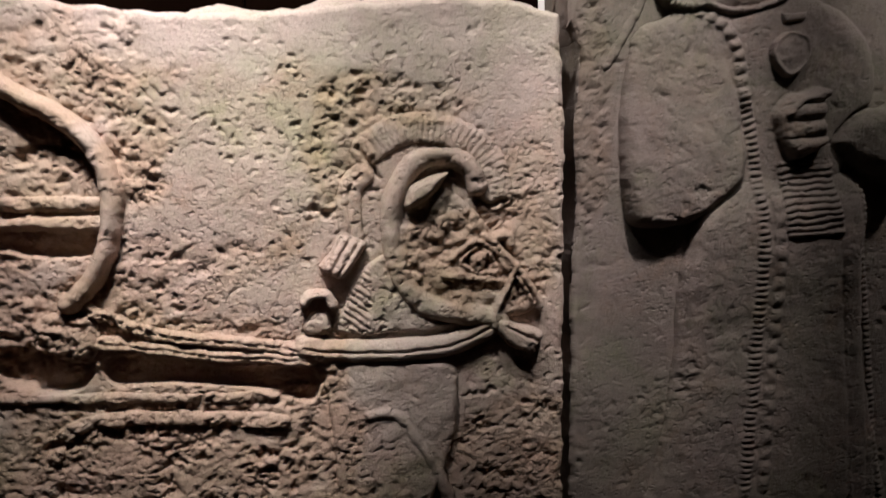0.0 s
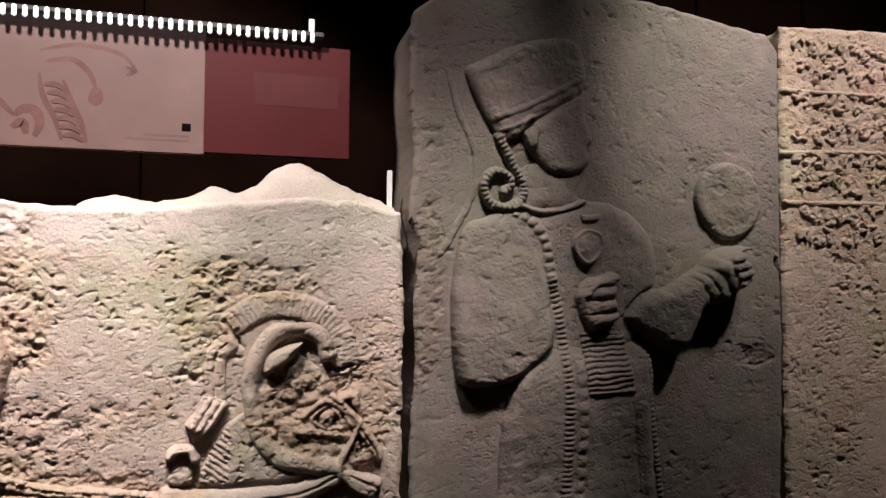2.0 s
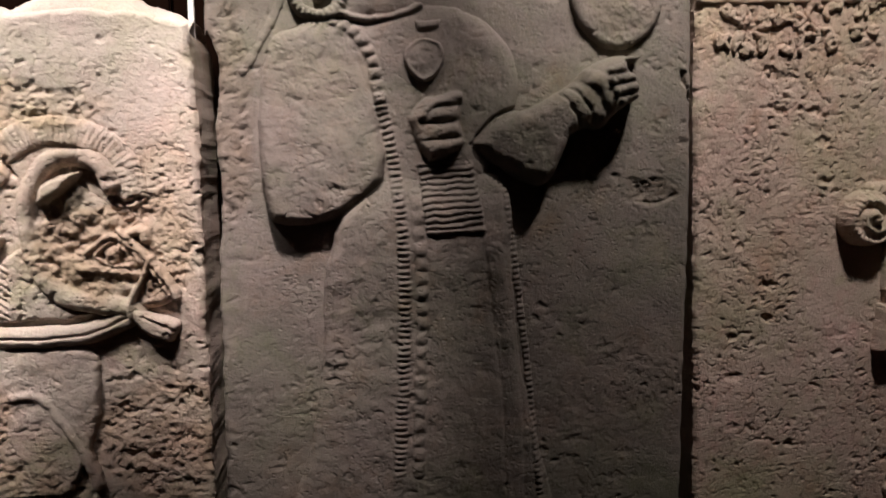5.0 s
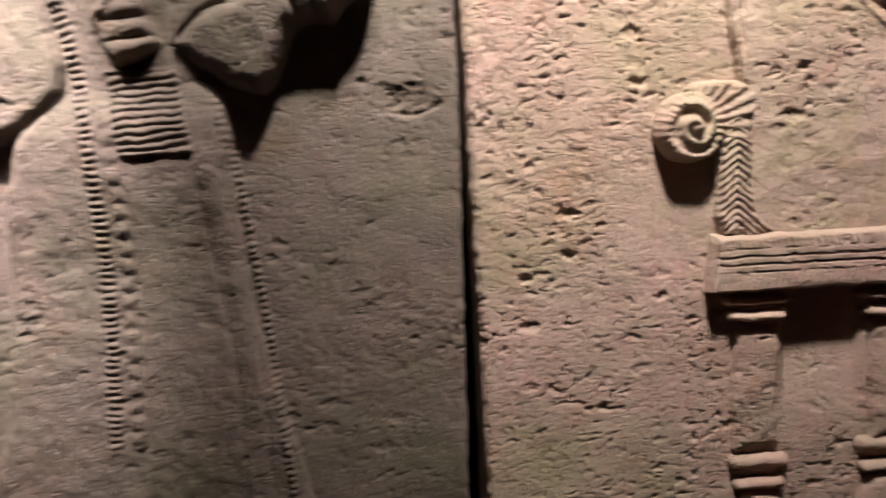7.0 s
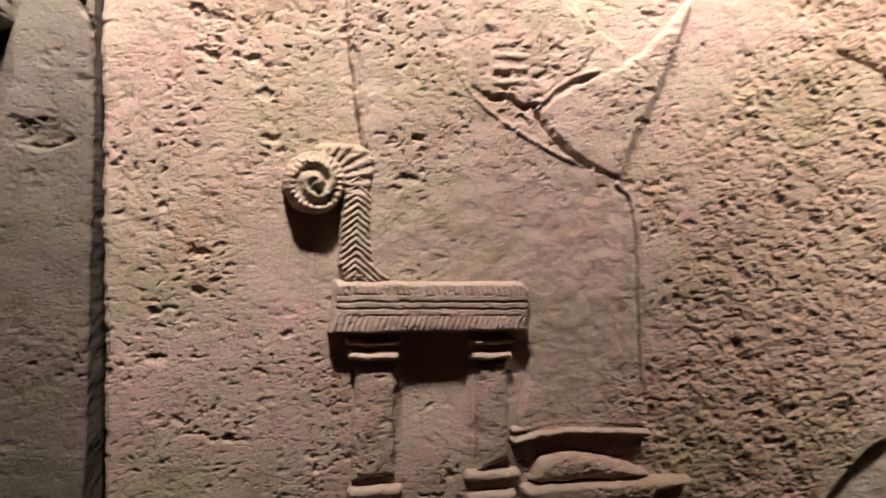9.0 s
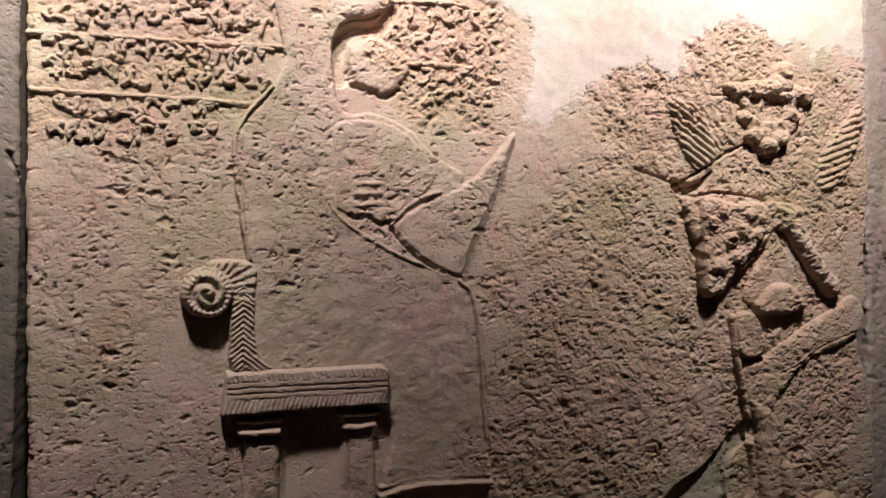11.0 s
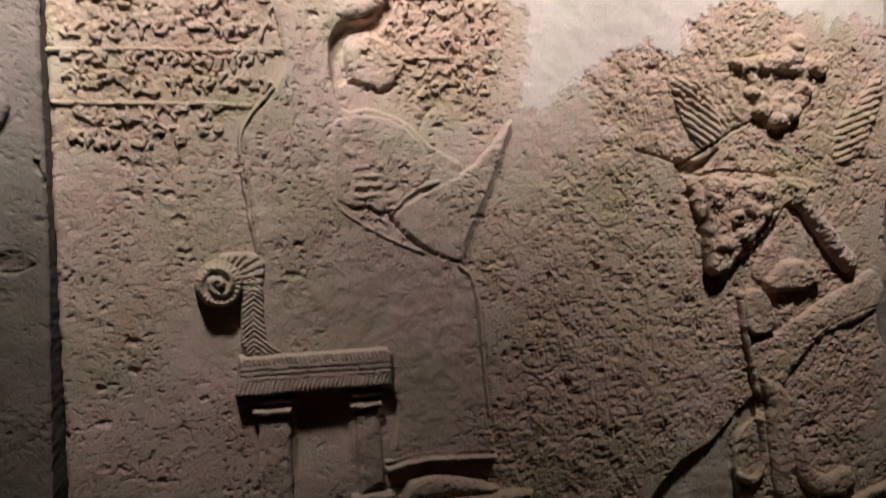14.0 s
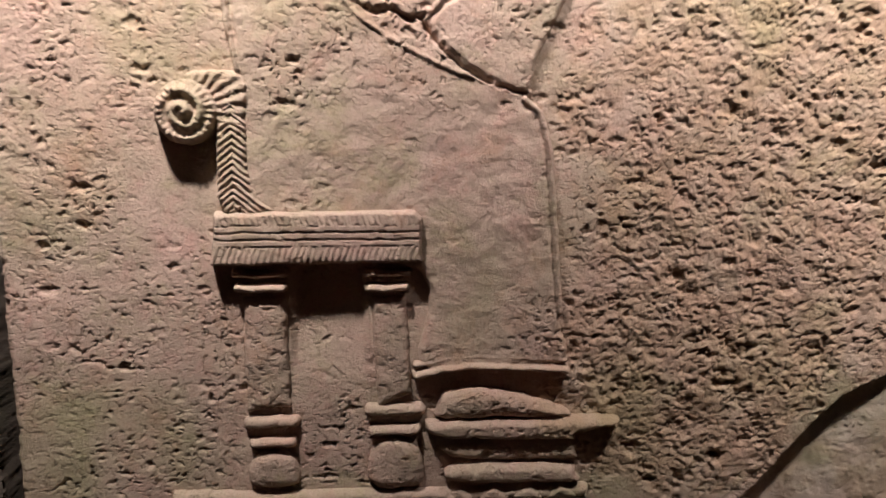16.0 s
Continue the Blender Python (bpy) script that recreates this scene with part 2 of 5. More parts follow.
def near(X, Z, pts, pad):
    x0, x1, z0, z1 = box_of(pts, pad)
    return (X > x0) & (X < x1) & (Z > z0) & (Z < z1)


def gap_to(x, z, line, closed):
    """Distance to a line, and how far along it (metres)."""
    best, along, run = np.full(x.shape, 9.0), np.zeros(x.shape), 0.0
    ends = range(len(line) if closed else len(line) - 1)
    for i in ends:
        a, b = line[i], line[(i + 1) % len(line)]
        e = b - a
        ll = max(float(e @ e), 1e-12)
        t = np.clip(((x - a[0]) * e[0] + (z - a[1]) * e[1]) / ll, 0, 1)
        d = np.hypot(x - a[0] - t * e[0], z - a[1] - t * e[1])
        hit = d < best
        best = np.where(hit, d, best)
        along = np.where(hit, run + t * math.sqrt(ll), along)
        run += math.sqrt(ll)
    return best, along


def inside(x, z, line):
    odd = np.zeros(x.shape, bool)
    for i in range(len(line)):
        a, b = line[i - 1], line[i]
        if a[1] == b[1]:
            continue
        cross = ((a[1] > z) != (b[1] > z)) & (x < (b[0] - a[0]) * (z - a[1]) / (b[1] - a[1]) + a[0])
        odd ^= cross
    return odd


def depth_in(X, Z, pts, smooth=True):
    """Distance inside a closed outline; negative outside."""
    line = curve(pts, True) if smooth else np.array(pts, float)
    out = np.full(X.shape, -1.0)
    m = near(X, Z, line, 0.03)
    if m.any():
        x, z = X[m], Z[m]
        d, _ = gap_to(x, z, line, True)
        out[m] = np.where(inside(x, z, line), d, -d)
    return out


def dome(d, bevel):
    t = np.clip(d / bevel, 0, 1)
    return np.sqrt(np.maximum(0, 1 - (1 - t) ** 2))


def mound(X, Z, pts, h, bevel, smooth=True):
    return h * dome(depth_in(X, Z, pts, smooth), bevel)


def strand(X, Z, pts, width, h, wave=0.0, pitch=0.01, groove=0.0):
    """A raised cord along a line; wave: beads along it; groove: a line cut down its middle."""
    line = curve(pts)
    out = np.zeros(X.shape)
    m = near(X, Z, line, width)
    if m.any():
        d, s = gap_to(X[m], Z[m], line, False)
        p = h * dome(width / 2 - d, width / 2)
        if wave:
            p = p * (1 - wave + wave * np.abs(np.sin(np.pi * s / pitch)))
        if groove:
            p = p - np.where(d < width, groove * np.exp(-(d / 0.0022) ** 2), 0)
        out[m] = np.maximum(p, 0)
    return out


def trench(X, Z, pts, width, h):
    line = curve(pts)
    out = np.zeros(X.shape)
    m = near(X, Z, line, width)
    if m.any():
        d, _ = gap_to(X[m], Z[m], line, False)
        ragged = width / 2 * (1 + 1.1 * value(X[m], Z[m], 0.012, 77))
        out[m] = h * soft(ragged - d, -0.001, width / 2)
    return out


# ---- meshes ----


def mesh_of(name, verts, faces, mat, smooth=True):
    me = bpy.data.meshes.new(name)
    me.from_pydata(verts, [], faces)
    me.materials.append(mat)
    if smooth:
        me.polygons.foreach_set("use_smooth", [True] * len(me.polygons))
    me.update()
    return me


def sheet(name, P, keep, mat, tone=None):
    """A mesh from a grid of points P[rows, columns, 3]; keep says which points count."""
    nz, nx = keep.shape
    cell = keep[:-1, :-1] | keep[1:, :-1] | keep[:-1, 1:] | keep[1:, 1:]
    idx = np.arange(nz * nx).reshape(nz, nx)
    quads = np.stack([idx[:-1, :-1][cell], idx[:-1, 1:][cell], idx[1:, 1:][cell], idx[1:, :-1][cell]], 1)
    used, inv = np.unique(quads, return_inverse=True)
    quads = inv.reshape(-1, 4)
    v = P.reshape(-1, 3)[used]
    me = bpy.data.meshes.new(name)
    me.vertices.add(len(v))
    me.vertices.foreach_set("co", v.astype(np.float32).ravel())
    me.loops.add(quads.size)
    me.loops.foreach_set("vertex_index", quads.astype(np.int32).ravel())
    me.polygons.add(len(quads))
    me.polygons.foreach_set("loop_start", np.arange(0, quads.size, 4, dtype=np.int32))
    me.polygons.foreach_set("loop_total", np.full(len(quads), 4, np.int32))
    me.polygons.foreach_set("use_smooth", np.ones(len(quads), bool))
    me.materials.append(mat)
    me.update(calc_edges=True)
    me.validate()
    if tone is not None:
        layer = me.color_attributes.new("wear", "FLOAT_COLOR", "POINT")
        c = np.ones((len(v), 4), np.float32)
        c[:, :3] = tone.reshape(-1, 3)[used]
        layer.data.foreach_set("color", c.ravel())
    return me


def part(name, data, parent, label=""):
    ob = new(name, data)
    ob.parent = parent
    return tagged(ob, label)


class Slab:
    """A carved slab: its face lies at y = level and looks towards -y."""

    def __init__(self, label, level, left, right, bottom, top, thick, mat, k, worn=(), calm=1.0, still=(), hidden=0.75):
        self.level, self.left, self.right, self.bottom, self.top = level, left, right, bottom, top
        self.thick, self.mat, self.k, self.spots, self.calm, self.still = thick, mat, k, worn, calm, still
        self.origin = np.array(((left(1.2) + right(1.2)) / 2, level + thick / 2, bottom))
        self.ob = tagged(new("stone_relief"), label, "stone relief", "stone reliefs in a row")
        self.ob.location = self.origin
        self.cuts, self.hidden, self.fill, self.bleach = [], hidden, None, 0.0

    def ground(self, X, Z):
        worn = blotch(X, Z, self.spots, self.k + 60) if self.spots else None
        still = blotch(X, Z, self.still, self.k + 80) if self.still else None
        if self.fill:
            made_good = self.filled(X, Z)
            worn = worn * (1 - made_good)
            still = np.maximum(still, 0.93 * made_good)
        h = stone(X, Z, self.k, worn, self.calm, still)
        if self.fill:
            h = h + 0.0012 * made_good
        for cut in self.cuts:
            h = h - cut(X, Z)
        return h

    def filled(self, X, Z):
        """1 where the stone is made good with smooth pale mortar, with a ragged edge."""
        return soft(depth_in(X, Z, self.fill) + 0.034 * fbm(X, Z, 0.045, self.k + 90, 5, 0.66), -0.006, 0.014)

    def tone(self, X, Z):
        """Where the stone is broken and stained (first) and where it is smooth and pale (second)."""
        a = blotch(X, Z, self.spots, self.k + 60) if self.spots else np.zeros_like(X)
        c = blotch(X, Z, self.still, self.k + 80) if self.still else np.zeros_like(X)
        pale = self.bleach * c
        if self.fill:
            b = self.filled(X, Z)
            pale = np.maximum(pale, b)
            a, c = a * (1 - b), np.maximum(c, b)
        return np.stack([np.clip(a * (1 + fbm(X, Z, 0.05, self.k + 3, 3)), 0, 1), c, pale], 2)

    def body(self, step):
        w = self.right(1.5) - self.left(1.5)
        hgt = self.top((self.left(1.5) + self.right(1.5)) / 2) - self.bottom
        nx, nz = int(w / step), int(hgt / step)
        low = (self.hidden - self.bottom) / hgt
        u, v = np.meshgrid(np.linspace(0, 1, nx), np.concatenate([np.linspace(0, low, 8)[:-1], np.linspace(low, 1, int(nz * (1 - low)))]))
        Z = self.bottom + v * hgt
        for _ in range(2):
            xl, xr = self.left(Z), self.right(Z)
            X = xl + u * (xr - xl)
            Z = self.bottom + v * (self.top(X) - self.bottom)
        h = self.ground(X, Z)
        edge = np.minimum(np.minimum(X - xl, xr - X), self.top(X) - Z)
        round_off = 0.012 * (1 - dome(edge + 0.001, 0.012))
        Y = self.level - h + round_off
        P = np.stack([X, Y, Z], 2)
        # sides, back
        ring = np.concatenate([P[0, :-1], P[:-1, -1], P[-1, ::-1][:-1], P[::-1, 0][:-1]])
        n = len(ring)
        wrap = np.concatenate([ring[-15:], ring, ring[:15]])
        even = np.stack([np.convolve(wrap[:, c], np.ones(31) / 31, 'valid') for c in (0, 1, 2)], 1)
        layers = []
        for f in (0.05, 0.12, 0.22, 0.36, 0.55, 0.78, 1.0):
            q = ring + (even - ring) * min(1.0, 5 * f)
            q[:, 1] = self.level + f * self.thick
            q[:, 0] += 0.0012 * fbm(q[:, 1] * 1.3, ring[:, 2] + 0.5 * ring[:, 0], 0.022, self.k + 2, 4, 0.6)
            q[:, 2] += 0.0015 * fbm(q[:, 1] * 1.3, ring[:, 0] + 0.5 * ring[:, 2], 0.04, self.k + 4, 3)
            layers.append(q)
        front = sheet("stone_face", P - self.origin, np.ones(P.shape[:2], bool), self.mat, self.tone(X, Z))
        part("stone_face", front, self.ob)
        allv = np.concatenate([ring] + layers) - self.origin
        faces = []
        for l in range(len(layers)):
            for i in range(n):
                j = (i + 1) % n
                faces.append((l * n + i, l * n + j, (l + 1) * n + j, (l + 1) * n + i))
        faces.append(tuple(range(len(layers) * n, (len(layers) + 1) * n)))
        part("stone_flank", mesh_of("stone_flank", allv.tolist(), faces, self.mat), self.ob)

    def carve(self, name, area, step, height, label="", mat=None, sink=0.004, under=None, clean=0.0):
        """A raised piece of carving over the area (x0, x1, z0, z1), as high as height(X, Z); clean: how far the finish hides the rough face."""
        x0, x1, z0, z1 = area
        X, Z = np.meshgrid(np.arange(x0, x1, step), np.arange(z0, z1, step))
        wx, wz = 0.0028 * fbm(X, Z, 0.028, self.k + 5, 3), 0.0028 * fbm(X, Z, 0.028, self.k + 6, 3)
        p = height(X + wx, Z + wz)
        p = np.where(p > 0, np.maximum(p + np.minimum(p / 0.006, 1) * 0.0026 * fbm(X, Z, 0.034, self.k + 7, 3), 2e-5), 0)
        keep = p > 1e-5
        low = self.ground(X, Z)
        Y = self.level - np.where(keep, low * (1 - clean * np.minimum(p / 0.008, 1)) + p, low - sink)
        me = sheet(name, np.stack([X, Y, Z], 2) - self.origin, keep, mat or self.mat, self.tone(X, Z))
        return part(name, me, under or self.ob, label)


def edge_fn(pts, axis, wob, k):
    """An edge as a function of the other coordinate, slightly ragged."""
    q = np.array(sorted(pts, key=lambda p: p[axis]))
    a, b = q[:, axis], q[:, 1 - axis]

    def fn(s):
        s = np.asarray(s, float)
        return np.interp(s, a, b) + wob * fbm(s, s * 0 + 0.3, 0.035, k, 4)
    return fn

# ---- room ----


def block(name, x0, x1, y0, y1, z0, z1, mat, bevel=0.004):
    bm = bmesh.new()
    bmesh.ops.create_cube(bm, size=1, matrix=Matrix.Translation(((x0 + x1) / 2, (y0 + y1) / 2, (z0 + z1) / 2)) @ Matrix.Diagonal((x1 - x0, y1 - y0, z1 - z0, 1)))
    if bevel:
        bmesh.ops.bevel(bm, geom=bm.edges[:], offset=bevel, segments=2, affect="EDGES")
    me = bpy.data.meshes.new(name)
    bm.to_mesh(me)
    bm.free()
    me.materials.append(mat)
    return me


def structure(name, label, *spec, bevel=0.0):
    return tagged(new(name, block(name, *spec, bevel=bevel)), label, "structure", kind="structure")


# Floor, ceiling and three walls are an unseen shell added to return light.
structure("floor", "unseen gallery floor, coloured to bounce light", -2.5, 6.5, -3.0, 2.2, -0.1, 0.0, FLOORM)
structure("ceiling", "unseen gallery ceiling, coloured to bounce light", -2.5, 6.5, -3.0, 2.2, 3.6, 3.7, CEIL)
structure("wall_west", "unseen brown side wall, coloured to bounce light", -2.6, -2.5, -3.0, 2.2, 0.0, 3.6, WALLM)
structure("wall_east", "unseen brown side wall, coloured to bounce light", 6.5, 6.6, -3.0, 2.2, 0.0, 3.6, WALLM)
structure("wall_south", "unseen brown wall facing the slabs, coloured to bounce light", -2.5, 6.5, -3.1, -3.0, 0.0, 3.6, WALLM)
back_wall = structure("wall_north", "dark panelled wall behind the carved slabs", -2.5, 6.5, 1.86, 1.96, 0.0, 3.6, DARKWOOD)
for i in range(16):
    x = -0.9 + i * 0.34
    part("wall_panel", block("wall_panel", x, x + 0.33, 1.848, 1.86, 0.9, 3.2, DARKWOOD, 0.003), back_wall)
# The plinth is assumed below view; its mid tone also returns light.
structure("plinth", "low unseen plinth under the carved slabs, coloured to bounce light", -0.7, 5.2, 1.30, 1.80, 0.0, 0.70, PLINTHM, bevel=0.006)

# ---- chariot slab ----
s1_top = [(0.226, 1.796), (0.296, 1.785), (0.406, 1.774), (0.52, 1.778), (0.584, 1.783), (0.681, 1.794), (0.765, 1.801), (0.851, 1.799), (0.926, 1.782)]
s1_right = [(0.926, 1.782), (0.935, 1.62), (0.932, 1.442), (0.932, 1.257), (0.931, 1.095)]
s1_ridge = [(0.42, 1.791), (0.466, 1.803), (0.511, 1.792), (0.571, 1.798), (0.615, 1.819), (0.658, 1.812), (0.689, 1.824), (0.721, 1.856), (0.746, 1.865), (0.775, 1.862), (0.83, 1.835), (0.896, 1.807), (0.925, 1.795)]
wheel_rim = [(0.165, 1.711), (0.219, 1.673), (0.268, 1.646), (0.306, 1.611), (0.326, 1.568), (0.328, 1.521), (0.318, 1.474), (0.299, 1.435), (0.268, 1.403)]
wheel_in = [(0.163, 1.685), (0.218, 1.662), (0.267, 1.631), (0.305, 1.592), (0.313, 1.537), (0.305, 1.467), (0.276, 1.42), (0.202, 1.415), (0.146, 1.434)]
spoke_a = [(0.153, 1.535), (0.21, 1.534), (0.261, 1.534), (0.309, 1.533)]
spoke_b = [(0.151, 1.509), (0.208, 1.507), (0.259, 1.509), (0.31, 1.507)]
slot = [(0.15, 1.500), (0.221, 1.507), (0.262, 1.500), (0.305, 1.498), (0.300, 1.466), (0.231, 1.464), (0.192, 1.474), (0.15, 1.464)]
hub_lumps = [(0.222, 1.379), (0.267, 1.397), (0.297, 1.383), (0.302, 1.347), (0.278, 1.32), (0.234, 1.334)]
pole_a = [(0.29, 1.396), (0.349, 1.367), (0.409, 1.351), (0.479, 1.342), (0.57, 1.326)]
pole_b = [(0.303, 1.352), (0.378, 1.338), (0.454, 1.325), (0.574, 1.314)]
slot_b = [(0.304, 1.327), (0.361, 1.330), (0.46, 1.309), (0.572, 1.302), (0.576, 1.255), (0.530, 1.264), (0.481, 1.279), (0.387, 1.290), (0.316, 1.291)]
yoke = [(0.566, 1.331), (0.615, 1.324), (0.697, 1.321), (0.756, 1.325), (0.799, 1.338), (0.834, 1.355)]
ledge_a = [(0.178, 1.282), (0.315, 1.275), (0.459, 1.267), (0.564, 1.272)]
ledge_b = [(0.236, 1.200), (0.252, 1.230), (0.30, 1.245), (0.385, 1.243), (0.532, 1.230)]
horse_head = [(0.693, 1.486), (0.702, 1.535), (0.736, 1.559), (0.769, 1.541), (0.81, 1.507), (0.843, 1.455), (0.89, 1.389), (0.881, 1.368), (0.842, 1.361), (0.782, 1.369), (0.732, 1.388), (0.704, 1.427)]
crest = [(0.657, 1.598), (0.688, 1.618), (0.726, 1.627), (0.772, 1.62), (0.811, 1.596), (0.833, 1.561), (0.836, 1.534)]
crest_in = [(0.690, 1.455), (0.688, 1.51), (0.698, 1.548), (0.725, 1.582), (0.764, 1.589), (0.795, 1.573), (0.807, 1.546)]
horse_ear = [(0.705, 1.530), (0.713, 1.549), (0.738, 1.560), (0.766, 1.567), (0.752, 1.543), (0.728, 1.523), (0.707, 1.517)]
horse_eye = [(0.781, 1.439), (0.790, 1.454), (0.804, 1.460), (0.825, 1.448), (0.833, 1.429), (0.809, 1.427)]
jaw = [(0.692, 1.456), (0.700, 1.424), (0.717, 1.396), (0.749, 1.377), (0.792, 1.368), (0.828, 1.362)]
tassel = [(0.618, 1.485), (0.652, 1.473), (0.640, 1.448), (0.622, 1.424), (0.604, 1.430), (0.588, 1.443), (0.604, 1.462)]
muzzle = [(0.833, 1.363), (0.862, 1.353), (0.896, 1.340), (0.892, 1.322), (0.881, 1.309), (0.848, 1.322), (0.828, 1.347)]
knob = [(0.567, 1.394), (0.575, 1.403), (0.586, 1.405), (0.597, 1.402), (0.604, 1.389), (0.594, 1.350), (0.570, 1.352)]
collar = [(0.619, 1.348), (0.619, 1.385), (0.636, 1.420), (0.653, 1.443), (0.676, 1.455), (0.690, 1.448), (0.706, 1.405), (0.740, 1.372), (0.76, 1.350)]
chest = [(0.606, 1.305), (0.757, 1.304), (0.775, 1.262), (0.772, 1.204), (0.757, 1.149), (0.735, 1.1), (0.7, 1.05), (0.62, 1.04), (0.6, 1.2)]
foreleg = [(0.648, 1.233), (0.686, 1.231), (0.717, 1.192), (0.750, 1.130), (0.762, 1.09)]
chariot = Slab("pale worn limestone slab carved with chariot wheel and harnessed horse", 1.392,
               lambda z: -0.12 + 0 * np.asarray(z, float), edge_fn([(1.0 * a, b) for a, b in s1_right] + [(0.931, 0.7)], 1, 0.006, 3),
               0.70, edge_fn([(-0.12, 1.82), (0.0, 1.81)] + s1_top, 0, 0.005, 5), 0.16, LIME, 11,
               [(0.27, 1.70, 0.13, 0.08, 0.8), (0.36, 1.60, 0.05, 0.08, 0.9), (0.18, 1.54, 0.14, 0.13, 0.85), (0.25, 1.36, 0.13, 0.08, 1.5),
                (0.62, 1.60, 0.05, 0.08, 0.7), (0.72, 1.66, 0.09, 0.03, 0.8), (0.765, 1.455, 0.085, 0.075, 1.35), (0.875, 1.45, 0.05, 0.09, 0.9), (0.66, 1.67, 0.08, 0.04, 1.1), (0.59, 1.275, 0.04, 0.05, 1.3), (0.40, 1.44, 0.12, 0.05, 0.5),
                (0.30, 1.12, 0.40, 0.14, 1.15), (0.58, 1.22, 0.08, 0.09, 1.0), (0.86, 1.15, 0.10, 0.12, 0.8), (0.88, 1.50, 0.05, 0.12, 0.5),
                (0.44, 1.33, 0.17, 0.05, 0.85), (0.40, 1.25, 0.24, 0.05, 0.9), (-0.1, 1.4, 0.28, 0.35, 0.8)], 1.0,
               [(0.60, 1.77, 0.45, 0.07, 0.45), (0.80, 1.70, 0.16, 0.07, 0.35), (0.70, 1.28, 0.09, 0.10, 0.4)])
chariot.cuts = [lambda X, Z: mound(X, Z, slot, 0.022, 0.012), lambda X, Z: mound(X, Z, slot_b, 0.020, 0.010),
                lambda X, Z: trench(X, Z, [(0.806, 1.526), (0.826, 1.521), (0.848, 1.527)], 0.013, 0.014),
                lambda X, Z: trench(X, Z, [(0.584, 1.520), (0.600, 1.512)], 0.014, 0.010),
                lambda X, Z: trench(X, Z, [(0.645, 1.600), (0.662, 1.575), (0.672, 1.560)], 0.009, 0.008),
                lambda X, Z: mound(X, Z, [(0.17, 1.345), (0.24, 1.345), (0.29, 1.315), (0.26, 1.285), (0.18, 1.30)], 0.022, 0.012),
                lambda X, Z: trench(X, Z, [(0.16, 1.532), (0.21, 1.522), (0.30, 1.522)], 0.006, 0.004)]
chariot.hidden, chariot.bleach = 0.98, 0.9
chariot.body(0.0020)
rim = chariot.carve("wheel_rim", box_of(wheel_rim, 0.02), 0.0018, lambda X, Z: strand(X, Z, wheel_rim, 0.028, 0.023), "curved rim of the carved chariot wheel", clean=0.7)
for s in (spoke_a, spoke_b):
    chariot.carve("wheel_spoke", box_of(s, 0.02), 0.002, lambda X, Z: strand(X, Z, s, 0.020, 0.007), under=rim)
chariot.carve("wheel_hub", box_of(hub_lumps, 0.02), 0.002, lambda X, Z: mound(X, Z, hub_lumps, 0.018, 0.03), "broken lump at the wheel hub", under=rim)
for s in (pole_a, pole_b):
    chariot.carve("draught_pole", box_of(s, 0.02), 0.002, lambda X, Z: strand(X, Z, s, 0.018, 0.012, groove=0.004))
chariot.carve("yoke", box_of(yoke, 0.025), 0.0016, lambda X, Z: strand(X, Z, yoke, 0.034, 0.016, groove=0.005), clean=0.6)
chariot.carve("ledge", box_of(ledge_a, 0.02), 0.002, lambda X, Z: strand(X, Z, ledge_a, 0.015, 0.005))
chariot.carve("ledge", box_of(ledge_b, 0.02), 0.002, lambda X, Z: strand(X, Z, ledge_b, 0.022, 0.007))


def horse(X, Z):
    p = mound(X, Z, horse_head, 0.0095, 0.012) * (0.75 + 0.5 * soft(fbm(X, Z, 0.03, 15, 3), -0.3, 0.3))
    p = np.maximum(p, strand(X, Z, jaw, 0.033, 0.018))
    p = np.maximum(p, strand(X, Z, crest_in, 0.030, 0.0175))
    # the eye: lid, ball and the fold that runs forward from it
    d = depth_in(X, Z, horse_eye)
    ball = np.hypot(X - 0.806, Z - 1.443)
    p = p + 0.006 * np.exp(-((d - 0.001) / 0.0035) ** 2) + 0.008 * dome(0.012 - ball, 0.009)
    p = np.maximum(0, p - 0.004 * np.exp(-((ball - 0.0145) / 0.0022) ** 2) * (d > 0))
    p = p + strand(X, Z, [(0.768, 1.448), (0.786, 1.462), (0.806, 1.470), (0.830, 1.456), (0.846, 1.430)], 0.009, 0.006)
    p = p + strand(X, Z, [(0.760, 1.424), (0.785, 1.422), (0.815, 1.418), (0.840, 1.412)], 0.010, 0.005)
    p = np.maximum(p, mound(X, Z, horse_ear, 0.026, 0.012))
    # cheek straps and nose band
    for q, w, h in (([(0.818, 1.477), (0.850, 1.443), (0.886, 1.396), (0.893, 1.376)], 0.013, 0.019), ([(0.838, 1.452), (0.866, 1.410), (0.884, 1.380)], 0.008, 0.017),
                    ([(0.860, 1.436), (0.846, 1.405), (0.829, 1.372), (0.828, 1.352)], 0.012, 0.021), ([(0.822, 1.470), (0.846, 1.478), (0.852, 1.466)], 0.016, 0.015)):
        p = np.maximum(p, strand(X, Z, q, w, h))
    p = np.maximum(p, mound(X, Z, chest, 0.009, 0.012))
    p = np.maximum(p, strand(X, Z, foreleg, 0.020, 0.0125))
    # worn upper part of the tassel and the strap below the yoke
    p = np.maximum(p, strand(X, Z, [(0.650, 1.566), (0.634, 1.548), (0.630, 1.515), (0.634, 1.478)], 0.034, 0.0065, groove=0.003))
    return np.maximum(p, strand(X, Z, [(0.590, 1.322), (0.606, 1.298), (0.604, 1.268), (0.634, 1.246)], 0.026, 0.010))


horse_ob = chariot.carve("horse_relief", (0.59, 0.91, 1.08, 1.60), 0.0018, horse, "carved horse head and chest in low relief", clean=0.35)


